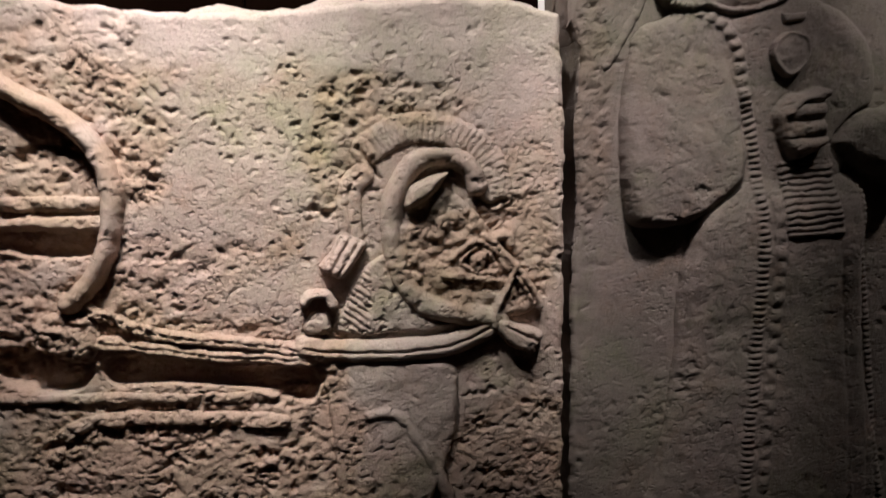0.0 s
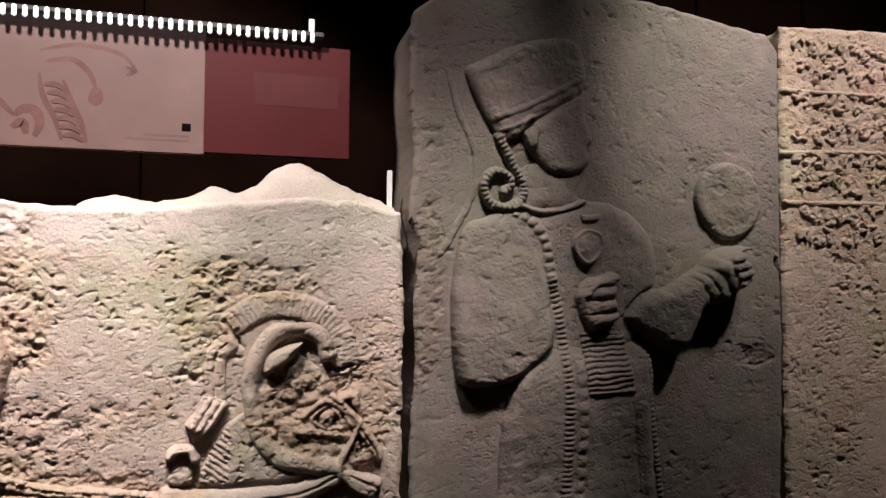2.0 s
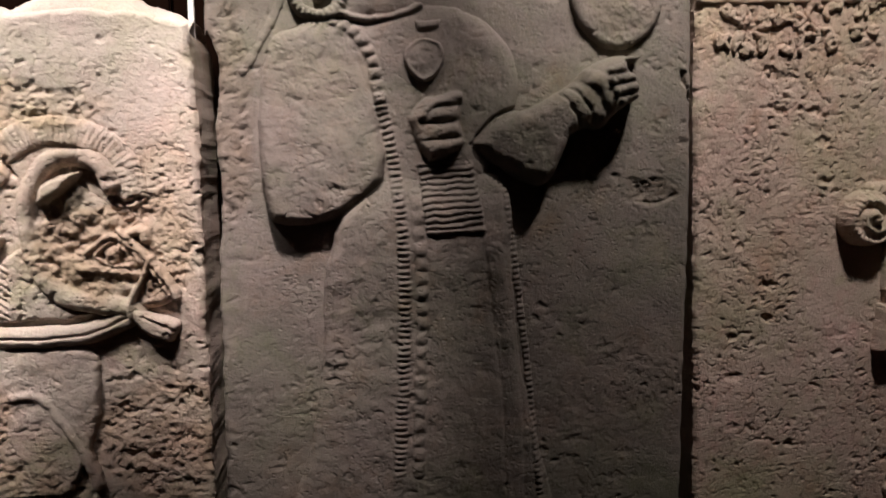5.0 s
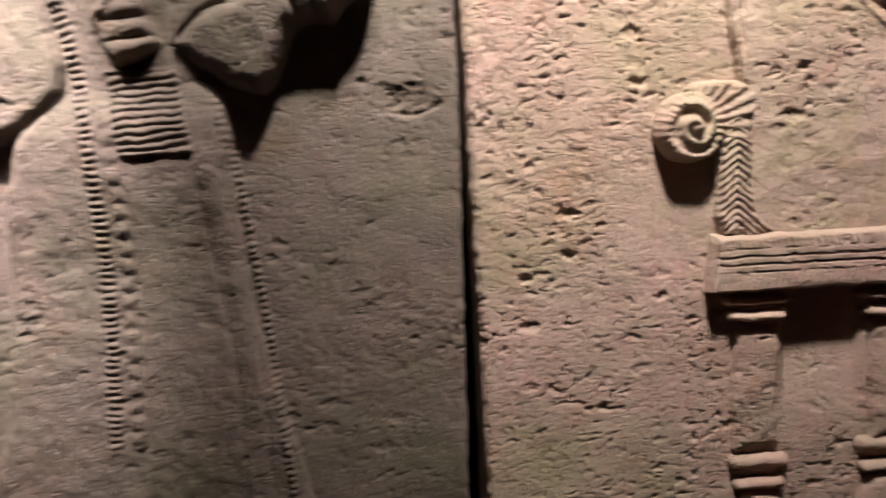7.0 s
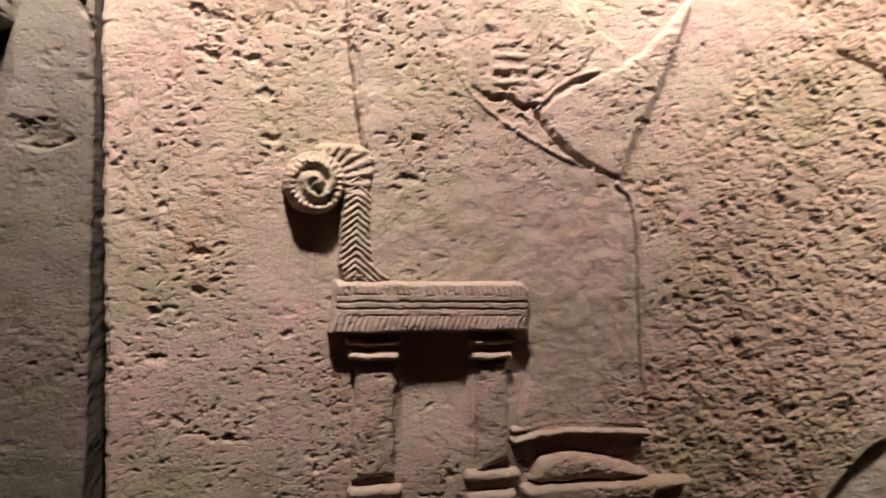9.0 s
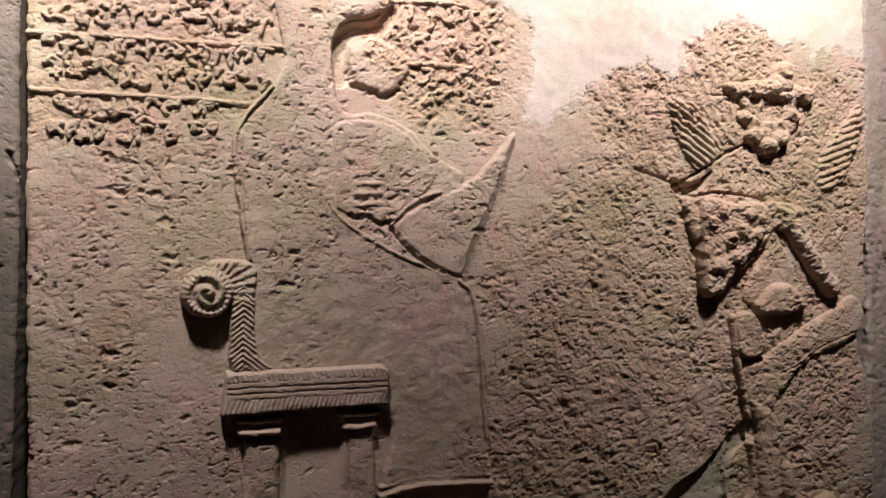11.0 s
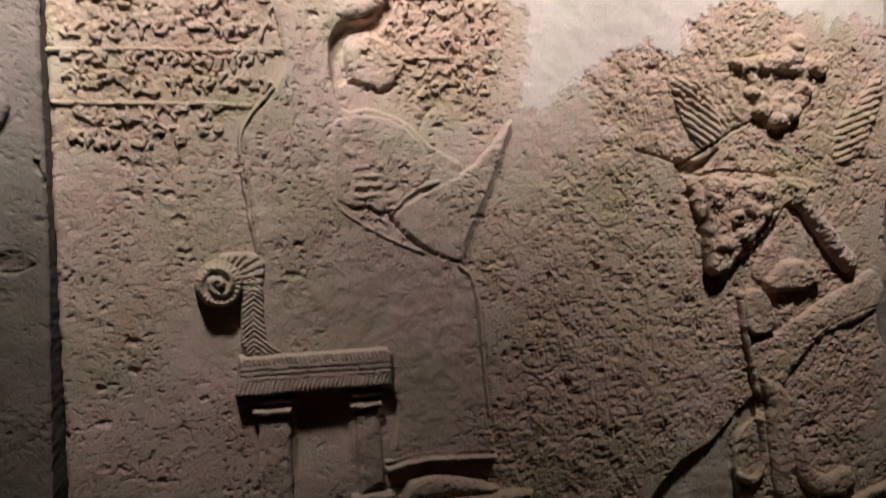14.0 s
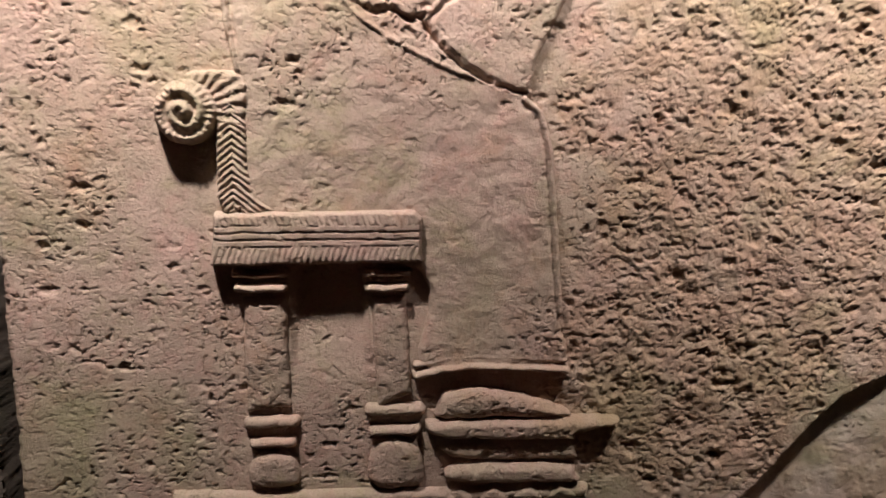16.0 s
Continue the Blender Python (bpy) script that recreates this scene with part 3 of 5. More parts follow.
def ribbed(line, width, h, pitch, cut):
    """A band with ridges along its length."""
    def fn(X, Z):
        path = curve(line)
        out = np.zeros(X.shape)
        m = near(X, Z, path, width)
        d, s = gap_to(X[m], Z[m], path, False)
        out[m] = np.maximum(0, h * dome(width / 2 - d, width / 3) * (1 - cut + cut * np.abs(np.sin(np.pi * s / pitch))))
        return out
    return fn


chariot.carve("head_crest", box_of(crest, 0.04), 0.0016, ribbed(crest, 0.044, 0.0060, 0.0085, 0.18), "feathered crest over the horse head", under=horse_ob, clean=0.5)


def tassel_shape(X, Z):
    d = depth_in(X, Z, tassel)
    across = (X - 0.62) * 0.84 + (Z - 1.45) * -0.54
    return np.maximum(0, 0.019 * dome(d, 0.010) * (0.7 + 0.6 * soft(1.485 - Z, 0, 0.05)) - np.where(d > 0.003, 0.0042 * np.abs(np.sin(np.pi * across / 0.0115)) ** 4, 0))


chariot.carve("mane_tassel", box_of(tassel, 0.02), 0.0016, tassel_shape, "fluted hanging tassel", under=horse_ob)
chariot.carve("bit_tassel", box_of(muzzle, 0.02), 0.0016, lambda X, Z: np.maximum(0, mound(X, Z, muzzle, 0.020, 0.010) - trench(X, Z, [(0.845, 1.350), (0.890, 1.327)], 0.005, 0.005)), under=horse_ob)
chariot.carve("yoke_knob", box_of(knob, 0.02), 0.0016,
              lambda X, Z: np.maximum(strand(X, Z, knob[:5], 0.015, 0.021), mound(X, Z, [(0.573, 1.378), (0.596, 1.378), (0.601, 1.350), (0.567, 1.350)], 0.012, 0.007)), "mushroom-shaped knob on the yoke", clean=0.5)


def collar_shape(X, Z):
    d = depth_in(X, Z, collar)
    return np.maximum(0, 0.008 * dome(d, 0.008) - np.where((d > 0.003) & (X < 0.655), 0.0025 * np.abs(np.sin(np.pi * (X * 0.7 + Z) / 0.0105)) ** 3, 0))


chariot.carve("horse_collar", box_of(collar, 0.02), 0.0016, collar_shape, under=horse_ob)


def rubble(name, line, y0, y1, base, mat, parent, origin, k):
    """The uneven broken top of the slab, behind its face edge."""
    top = edge_fn(line, 0, 0.004, k)
    x0, x1 = line[0][0], line[-1][0]
    u, v = np.meshgrid(np.arange(x0, x1, 0.004), np.linspace(0, 1, 40))
    crown = top(u) - base
    ang = v * np.pi
    Y = (y0 + y1) / 2 - (y1 - y0) / 2 * np.cos(ang)
    Z = base + crown * np.sin(ang) ** 0.55
    Z = Z + 0.007 * fbm(u, Y + Z, 0.04, k, 4, 0.6) - 0.003 * dents(u, Y * 1.5 + Z, 0.014, k + 5, 0.3)
    return part(name, sheet(name, np.stack([u, Y, Z], 2) - origin, np.ones(u.shape, bool), mat, np.stack([0 * u, 0 * u + 0.45, 0 * u + 0.35], 2)), parent, "rounded broken stone along the top edge")


rubble("broken_crown", s1_ridge, 1.40, 1.55, 1.70, LIME, chariot.ob, chariot.origin, 71)

# ---- standing figure slab ----
s2_top = [(0.937, 2.09), (0.95, 2.135), (1.005, 2.181), (1.12, 2.204), (1.275, 2.209), (1.404, 2.203), (1.502, 2.19), (1.591, 2.175), (1.676, 2.165), (1.702, 2.129)]
s2_left = [(0.946, 2.007), (0.953, 1.885), (0.946, 1.781), (0.966, 1.704), (0.954, 1.618), (0.962, 1.531), (0.952, 1.416), (0.949, 1.181)]
veil = [(1.014, 2.035), (1.030, 1.971), (1.056, 1.913), (1.067, 1.874), (1.057, 1.813), (1.031, 1.763), (1.001, 1.713)]
hat = [(1.044, 2.027), (1.072, 2.058), (1.145, 2.094), (1.233, 2.113), (1.268, 2.085), (1.268, 2.014), (1.187, 1.962), (1.114, 1.915)]
hat_band = [(1.088, 1.951), (1.165, 1.983), (1.271, 2.04)]
face = [(1.149, 1.931), (1.187, 1.964), (1.265, 2.006), (1.274, 1.97), (1.29, 1.929), (1.278, 1.911), (1.282, 1.887), (1.265, 1.866), (1.231, 1.857), (1.196, 1.863), (1.174, 1.887)]
ear = [(1.154, 1.911), (1.145, 1.941), (1.156, 1.961), (1.174, 1.958), (1.178, 1.928), (1.169, 1.901)]
neck = [(1.16, 1.876), (1.259, 1.865), (1.258, 1.824), (1.271, 1.809), (1.187, 1.794), (1.139, 1.802)]
neckline = [(1.139, 1.804), (1.171, 1.793), (1.215, 1.793), (1.271, 1.811)]
braid = [(1.106, 1.925), (1.122, 1.893), (1.140, 1.862), (1.152, 1.835), (1.146, 1.808), (1.115, 1.797), (1.086, 1.808), (1.078, 1.836), (1.093, 1.858), (1.118, 1.856), (1.129, 1.838), (1.116, 1.824)]
torso = [(1.107, 1.791), (1.187, 1.788), (1.282, 1.814), (1.351, 1.801), (1.398, 1.765), (1.422, 1.713), (1.416, 1.644), (1.381, 1.581), (1.363, 1.519), (1.357, 1.436), (1.222, 1.441), (1.167, 1.564), (1.061, 1.664), (1.05, 1.742)]
sleeve = [(1.042, 1.758), (1.083, 1.779), (1.136, 1.786), (1.168, 1.757), (1.196, 1.686), (1.211, 1.604), (1.210, 1.550), (1.176, 1.516), (1.135, 1.488), (1.090, 1.480), (1.048, 1.481), (1.030, 1.500), (1.021, 1.59), (1.024, 1.68)]
skirt = [(1.134, 1.484), (1.165, 1.525), (1.207, 1.56), (1.392, 1.55), (1.41, 1.415), (1.426, 1.239), (1.48, 0.78), (1.02, 0.78), (1.086, 1.139), (1.106, 1.271), (1.113, 1.393), (1.128, 1.45)]
apron = [(1.283, 1.454), (1.369, 1.459), (1.395, 1.364), (1.407, 1.169), (1.425, 0.78), (1.265, 0.78)]
fist = [(1.248, 1.640), (1.265, 1.667), (1.290, 1.675), (1.327, 1.684), (1.331, 1.661), (1.331, 1.633), (1.333, 1.597), (1.285, 1.574), (1.266, 1.591), (1.255, 1.615)]
pomegranate = [(1.241, 1.733), (1.253, 1.755), (1.281, 1.763), (1.303, 1.751), (1.305, 1.722), (1.279, 1.694), (1.252, 1.707)]
forearm = [(1.344, 1.597), (1.369, 1.628), (1.411, 1.651), (1.440, 1.657), (1.498, 1.688), (1.527, 1.714), (1.564, 1.733), (1.613, 1.737), (1.611, 1.726), (1.590, 1.718), (1.602, 1.705), (1.611, 1.671), (1.591, 1.655), (1.572, 1.642), (1.554, 1.623), (1.525, 1.622), (1.502, 1.608), (1.487, 1.572), (1.465, 1.537), (1.424, 1.544), (1.384, 1.570)]
mirror = [(1.507, 1.820), (1.523, 1.876), (1.573, 1.900), (1.631, 1.881), (1.655, 1.826), (1.638, 1.775), (1.586, 1.747), (1.536, 1.767)]
belt = [(1.263, 1.572), (1.347, 1.573), (1.365, 1.466), (1.273, 1.461)]
cord_a = [(1.202, 1.682), (1.219, 1.607), (1.23, 1.524), (1.237, 1.422), (1.235, 1.266), (1.223, 1.069)]
cord_b = [(1.257, 1.523), (1.264, 1.404), (1.264, 1.3), (1.258, 1.176), (1.255, 1.072)]
cord_c = [(1.397, 1.542), (1.411, 1.457), (1.425, 1.345), (1.439, 1.221), (1.452, 1.076), (1.459, 0.984), (1.472, 0.86)]
beads = [(1.130, 1.793), (1.156, 1.782), (1.182, 1.757), (1.198, 1.716), (1.207, 1.660)]
fold = [(1.381, 1.433), (1.394, 1.329), (1.408, 1.205), (1.413, 1.078), (1.414, 0.986), (1.416, 0.85)]
standing = Slab("dark grey basalt slab carved with a robed figure holding a mirror", 1.412,
                edge_fn(s2_left + [(0.945, 2.2), (0.949, 0.7)], 1, 0.006, 23), edge_fn([(1.700, 0.7), (1.712, 1.5), (1.704, 2.2)], 1, 0.004, 29),
                0.70, edge_fn(s2_top, 0, 0.004, 31), 0.16, BASALT, 37,
                [(0.975, 1.66, 0.04, 0.16, 0.55), (1.66, 1.52, 0.05, 0.02, 0.5), (1.60, 1.20, 0.12, 0.12, 0.22), (1.585, 1.81, 0.05, 0.045, 0.3), (1.11, 1.70, 0.08, 0.05, 0.25)], 0.55)
standing.cuts = [lambda X, Z: mound(X, Z, [(1.605, 1.545), (1.640, 1.538), (1.686, 1.524), (1.684, 1.510), (1.650, 1.503), (1.605, 1.508)], 0.0035, 0.02) + trench(X, Z, [(1.62, 1.506), (1.655, 1.503), (1.688, 1.516)], 0.006, 0.004),
                 lambda X, Z: trench(X, Z, [(1.695, 1.71), (1.705, 1.685), (1.71, 1.67)], 0.012, 0.009),
                 lambda X, Z: trench(X, Z, [(0.957, 1.72), (1.04, 1.715), (1.10, 1.70)], 0.003, 0.0012)]
standing.hidden = 0.82
standing.body(0.0023)


def figure(X, Z):
    p = np.maximum(mound(X, Z, torso, 0.013, 0.030), mound(X, Z, skirt, 1.0, 0.022) * (0.012 + 0.015 * soft(Z, 1.28, 1.46) * (1 - soft(Z, 1.49, 1.56))))
    p = np.maximum(p, mound(X, Z, apron, 0.016, 0.030))
    fall = soft(1.80 - Z, 0.0, 0.30)
    p = np.maximum(p, mound(X, Z, sleeve, 1.0, 0.020) * (0.012 + 0.019 * fall))
    p = np.maximum(p, strand(X, Z, veil, 0.014, 0.0025))
    p = np.maximum(p, mound(X, Z, hat, 0.017, 0.020))
    p = np.maximum(p, mound(X, Z, face, 0.0175, 0.018))
    p = np.maximum(p, mound(X, Z, neck, 0.007, 0.020))
    p = np.where(p > 0.004, p + strand(X, Z, hat_band, 0.010, 0.0026) + strand(X, Z, [(1.103, 1.93), (1.19, 1.967), (1.27, 2.008)], 0.008, 0.0022), p)
    d = depth_in(X, Z, ear)
    p = p + np.where(d > 0, 0.007 * dome(d, 0.006) - 0.004 * soft(d, 0.005, 0.012), 0)
    p = np.maximum(p, strand(X, Z, braid, 0.019, 0.016, 0.22, 0.0085))
    # netting on the cap
    p = p + np.where(depth_in(X, Z, hat) > 0.006, 0.0016 * fbm(X, Z, 0.014, 19, 3, 0.6), 0)
    p = np.maximum(p, strand(X, Z, neckline, 0.012, 0.0145))
    p = p + strand(X, Z, beads, 0.020, 0.006, 0.8, 0.018)
    p = p + strand(X, Z, cord_a, 0.020, 0.0042, 0.9, 0.0095) + strand(X, Z, cord_b, 0.020, 0.0045, 0.7, 0.024) + strand(X, Z, cord_c, 0.013, 0.0036, 0.9, 0.0095)
    p = p + strand(X, Z, fold, 0.030, 0.004)
    d = depth_in(X, Z, belt, False)
    p = p + np.where(d > 0, 0.001 + 0.0042 * np.abs(np.sin(np.pi * (Z + 0.004 * fbm(X, Z, 0.03, 8, 2) - 1.46 - 0.06 * (X - 1.3)) / 0.0098)), 0)
    d = depth_in(X, Z, fist)
    # four curled fingers lying across, the thumb over them
    curl = np.abs(np.sin(np.pi * (Z - 1.584 - 0.10 * (X - 1.30)) / 0.0245))
    p = np.maximum(p, dome(d, 0.014) * (0.030 + 0.010 * soft(X, 1.25, 1.30) * curl ** 0.6))
    p = np.maximum(p, np.where(d > 0, strand(X, Z, [(1.268, 1.640), (1.288, 1.662), (1.326, 1.672)], 0.022, 0.038), 0))
    q = mound(X, Z, forearm, 1.0, 0.024)
    p = np.maximum(p, q * (0.026 + 0.030 * soft(X, 1.36, 1.50)))
    wrist = np.where(q > 0.3, 1.0, 0.0)
    for a, b in (((1.483, 1.672), (1.512, 1.622)), ((1.500, 1.683), (1.532, 1.630))):
        p = p - wrist * trench(X, Z, [a, ((a[0] + b[0]) / 2 + 0.004, (a[1] + b[1]) / 2), b], 0.008, 0.006)
    for a, b in (((1.556, 1.706), (1.590, 1.715)), ((1.556, 1.692), (1.600, 1.701)), ((1.564, 1.677), (1.606, 1.684)), ((1.575, 1.660), (1.607, 1.667))):
        p = p + wrist * strand(X, Z, [a, ((a[0] + b[0]) / 2, (a[1] + b[1]) / 2 + 0.002), b], 0.015, 0.011)
    p = p + wrist * strand(X, Z, [(1.524, 1.700), (1.545, 1.690), (1.556, 1.668), (1.572, 1.652)], 0.026, 0.008)
    p = np.maximum(0, p - trench(X, Z, [(1.346, 1.600), (1.378, 1.638), (1.414, 1.656), (1.440, 1.660)], 0.007, 0.009) * (p > 0.002))
    return p


standing.carve("standing_figure", (0.985, 1.625, 0.76, 2.135), 0.0019, figure, "robed standing figure with a tall cap, in relief", clean=0.3)
standing.carve("mirror_disc", box_of(mirror, 0.02), 0.002, lambda X, Z: mound(X, Z, mirror, 0.013, 0.012), "oval mirror disc held upright")


def fruit(X, Z):
    d = depth_in(X, Z, pomegranate)
    crown = mound(X, Z, [(1.262, 1.772), (1.300, 1.776), (1.304, 1.792), (1.258, 1.790)], 0.018, 0.006, False)
    return np.maximum(np.where(d > 0, 0.017 + 0.008 * dome(d, 0.03) + 0.004 * np.exp(-((d - 0.004) / 0.004) ** 2), 0) * dome(d, 0.006), crown)


standing.carve("pomegranate", (1.22, 1.325, 1.675, 1.80), 0.0016, fruit, "carved round fruit held to the chest")

# ---- seated figure slab ----
s3_left = [(1.716, 2.159), (1.717, 1.97), (1.719, 1.805), (1.722, 1.588), (1.725, 1.373), (1.731, 1.18)]
s3_top = [(1.717, 2.188), (1.944, 2.2), (2.441, 2.223), (2.832, 2.243), (3.316, 2.262), (3.696, 2.267)]
s3_right = [(3.696, 2.267), (3.704, 2.051), (3.713, 1.849), (3.712, 1.71), (3.695, 1.557), (3.703, 1.451), (3.666, 1.361), (3.675, 1.286), (3.707, 1.224), (3.704, 1.134), (3.728, 1.01)]
line_a = [(1.722, 2.055), (1.841, 2.057), (1.968, 2.06), (2.136, 2.066)]
line_b = [(1.72, 1.926), (1.844, 1.935), (1.992, 1.939), (2.16, 1.949)]
line_c = [(1.726, 1.827), (1.846, 1.829), (1.993, 1.832), (2.093, 1.831)]
line_d = [(2.375, 2.071), (2.468, 2.078), (2.55, 2.08)]
line_e = [(2.404, 1.939), (2.468, 1.946), (2.568, 1.947)]
seated = [(2.159, 2.056), (2.218, 2.106), (2.29, 2.128), (2.34, 2.114), (2.368, 2.062), (2.34, 2.032), (2.285, 2.015), (2.261, 1.977), (2.258, 1.903), (2.28, 1.831), (2.341, 1.833), (2.417, 1.805), (2.469, 1.757), (2.534, 1.721), (2.547, 1.689), (2.656, 1.819), (2.615, 1.716), (2.574, 1.613), (2.528, 1.497), (2.558, 1.461), (2.571, 1.36), (2.589, 1.159), (2.6, 1.075), (2.48, 1.07), (2.366, 1.075), (2.369, 1.224), (2.111, 1.322), (2.094, 1.588), (2.074, 1.704), (2.071, 1.774), (2.138, 1.866), (2.163, 1.945)]
hood = [(2.142, 2.055), (2.183, 2.092), (2.242, 2.123), (2.303, 2.131), (2.347, 2.108), (2.374, 2.063), (2.335, 2.030), (2.285, 2.014), (2.258, 1.975), (2.252, 1.925), (2.22, 1.89), (2.17, 1.91), (2.152, 1.98)]
face_scar = [(2.291, 1.96), (2.341, 1.989), (2.404, 1.968), (2.417, 1.931), (2.391, 1.892), (2.354, 1.869), (2.304, 1.887)]
chest3 = [(2.255, 1.642), (2.255, 1.732), (2.259, 1.805), (2.342, 1.818), (2.405, 1.799), (2.456, 1.75), (2.475, 1.705), (2.44, 1.66), (2.405, 1.637), (2.374, 1.606), (2.31, 1.612), (2.276, 1.625)]
fringe3 = [(2.250, 1.645), (2.276, 1.612), (2.343, 1.568), (2.418, 1.533), (2.495, 1.507), (2.534, 1.499)]
sleeve3 = [(2.383, 1.600), (2.418, 1.637), (2.488, 1.673), (2.548, 1.702), (2.60, 1.752), (2.657, 1.815), (2.632, 1.74), (2.608, 1.677), (2.57, 1.595), (2.548, 1.55), (2.532, 1.499), (2.476, 1.517), (2.418, 1.555)]
hand3 = [(2.266, 1.70), (2.293, 1.721), (2.361, 1.727), (2.366, 1.661), (2.355, 1.628), (2.306, 1.620), (2.272, 1.636)]
knee = [(2.528, 1.49), (2.555, 1.461), (2.569, 1.398), (2.579, 1.285), (2.589, 1.159)]
back3 = [(2.138, 1.866), (2.077, 1.786), (2.072, 1.716), (2.084, 1.623), (2.099, 1.53)]
backseat = [(2.071, 1.48), (2.109, 1.467), (2.111, 1.396), (2.124, 1.344), (2.148, 1.321), (2.068, 1.321)]
seat = [(2.057, 1.321), (2.36, 1.324), (2.373, 1.311), (2.372, 1.241), (2.049, 1.238)]
leg_l = [(2.092, 1.188), (2.159, 1.187), (2.161, 1.01), (2.091, 1.001)]
leg_r = [(2.289, 1.186), (2.345, 1.186), (2.354, 1.026), (2.298, 1.006)]
cap_l = [(2.083, 1.232), (2.159, 1.232), (2.156, 1.197), (2.089, 1.198)]
cap_r = [(2.282, 1.231), (2.348, 1.231), (2.345, 1.196), (2.28, 1.196)]
foot_l = [(2.097, 0.996), (2.165, 0.994), (2.164, 0.871), (2.095, 0.874)]
foot_r = [(2.288, 1.012), (2.364, 1.01), (2.366, 0.866), (2.294, 0.869)]
hem = [(2.36, 1.059), (2.429, 1.071), (2.491, 1.07), (2.601, 1.063)]
shoe = [(2.392, 1.004), (2.41, 1.03), (2.471, 1.036), (2.534, 1.022), (2.609, 0.993), (2.598, 0.98), (2.514, 0.984), (2.4, 0.985)]
fstool = [(2.375, 0.975), (2.41, 0.984), (2.673, 0.981), (2.682, 0.966), (2.621, 0.955), (2.605, 0.945), (2.411, 0.953)]
fst_b = [(2.411, 0.948), (2.61, 0.947), (2.622, 0.922), (2.606, 0.91), (2.432, 0.915)]
fst_c = [(2.417, 0.905), (2.516, 0.908), (2.607, 0.903), (2.623, 0.884), (2.613, 0.87), (2.423, 0.877)]
ground_l = [(1.991, 0.861), (2.089, 0.857), (2.208, 0.855), (2.371, 0.853), (2.635, 0.854)]
break3 = [(2.91, 0.78), (2.952, 0.868), (3.069, 0.995), (3.161, 1.043), (3.222, 1.095), (3.295, 1.150), (3.310, 1.103), (3.245, 1.051), (3.230, 0.967), (3.262, 0.835), (3.297, 0.756)]
wing_a = [(3.074, 1.867), (3.059, 1.908), (3.093, 2.009), (3.192, 2.088), (3.295, 2.126), (3.364, 2.102), (3.416, 2.046), (3.308, 1.936), (3.203, 1.787), (3.162, 1.764)]
wing_a_hatch = [(3.06, 1.919), (3.132, 1.923), (3.176, 1.878), (3.203, 1.789), (3.148, 1.757), (3.10, 1.812)]
head_r = [(3.249, 1.969), (3.31, 1.99), (3.362, 1.985), (3.398, 2.045), (3.443, 2.041), (3.455, 1.959), (3.457, 1.884), (3.411, 1.838), (3.375, 1.8), (3.323, 1.812), (3.298, 1.862), (3.274, 1.927)]
torso_r = [(3.103, 1.671), (3.202, 1.715), (3.337, 1.696), (3.39, 1.69), (3.45, 1.68), (3.43, 1.615), (3.379, 1.612), (3.334, 1.559), (3.265, 1.502), (3.197, 1.454), (3.157, 1.532)]
arm_l = [(3.149, 1.685), (3.244, 1.684), (3.333, 1.685), (3.349, 1.645), (3.313, 1.573), (3.254, 1.509), (3.19, 1.452), (3.15, 1.462), (3.142, 1.559)]
belly_r = [(3.351, 1.559), (3.379, 1.617), (3.456, 1.5), (3.472, 1.441), (3.297, 1.43), (3.298, 1.487)]
navel_r = [(3.310, 1.428), (3.335, 1.455), (3.368, 1.482), (3.438, 1.476), (3.477, 1.429), (3.454, 1.409), (3.34, 1.401)]
thigh_r = [(3.255, 1.404), (3.309, 1.405), (3.346, 1.316), (3.286, 1.297), (3.253, 1.320)]
skirt_r = [(3.36, 1.300), (3.461, 1.361), (3.572, 1.416), (3.647, 1.449), (3.685, 1.400), (3.66, 1.352), (3.60, 1.318), (3.50, 1.292), (3.424, 1.272)]
leg_r1 = [(3.269, 1.277), (3.363, 1.301), (3.50, 1.300), (3.459, 1.262), (3.400, 1.205), (3.369, 1.173), (3.300, 1.163), (3.275, 1.21)]
staff = [(3.250, 1.40), (3.259, 1.303), (3.290, 1.163), (3.308, 1.049), (3.306, 0.975), (3.278, 0.938), (3.238, 0.953)]
crack_a = [(2.97, 1.752), (3.04, 1.735), (3.09, 1.722), (3.145, 1.749), (3.221, 1.794), (3.298, 1.830)]
hole_a = [(3.072, 1.734), (3.136, 1.728), (3.195, 1.758), (3.169, 1.715), (3.12, 1.688), (3.08, 1.699)]
crack_b = [(3.136, 1.693), (3.202, 1.704), (3.30, 1.698), (3.362, 1.690)]
crack_c = [(3.19, 1.944), (3.291, 1.95)]
crack_d = [(3.396, 1.255), (3.468, 1.28), (3.541, 1.321), (3.654, 1.354)]
foot_line = [(3.235, 0.850), (3.30, 0.846), (3.404, 0.842), (3.50, 0.850), (3.575, 0.846), (3.62, 0.862), (3.70, 0.878)]
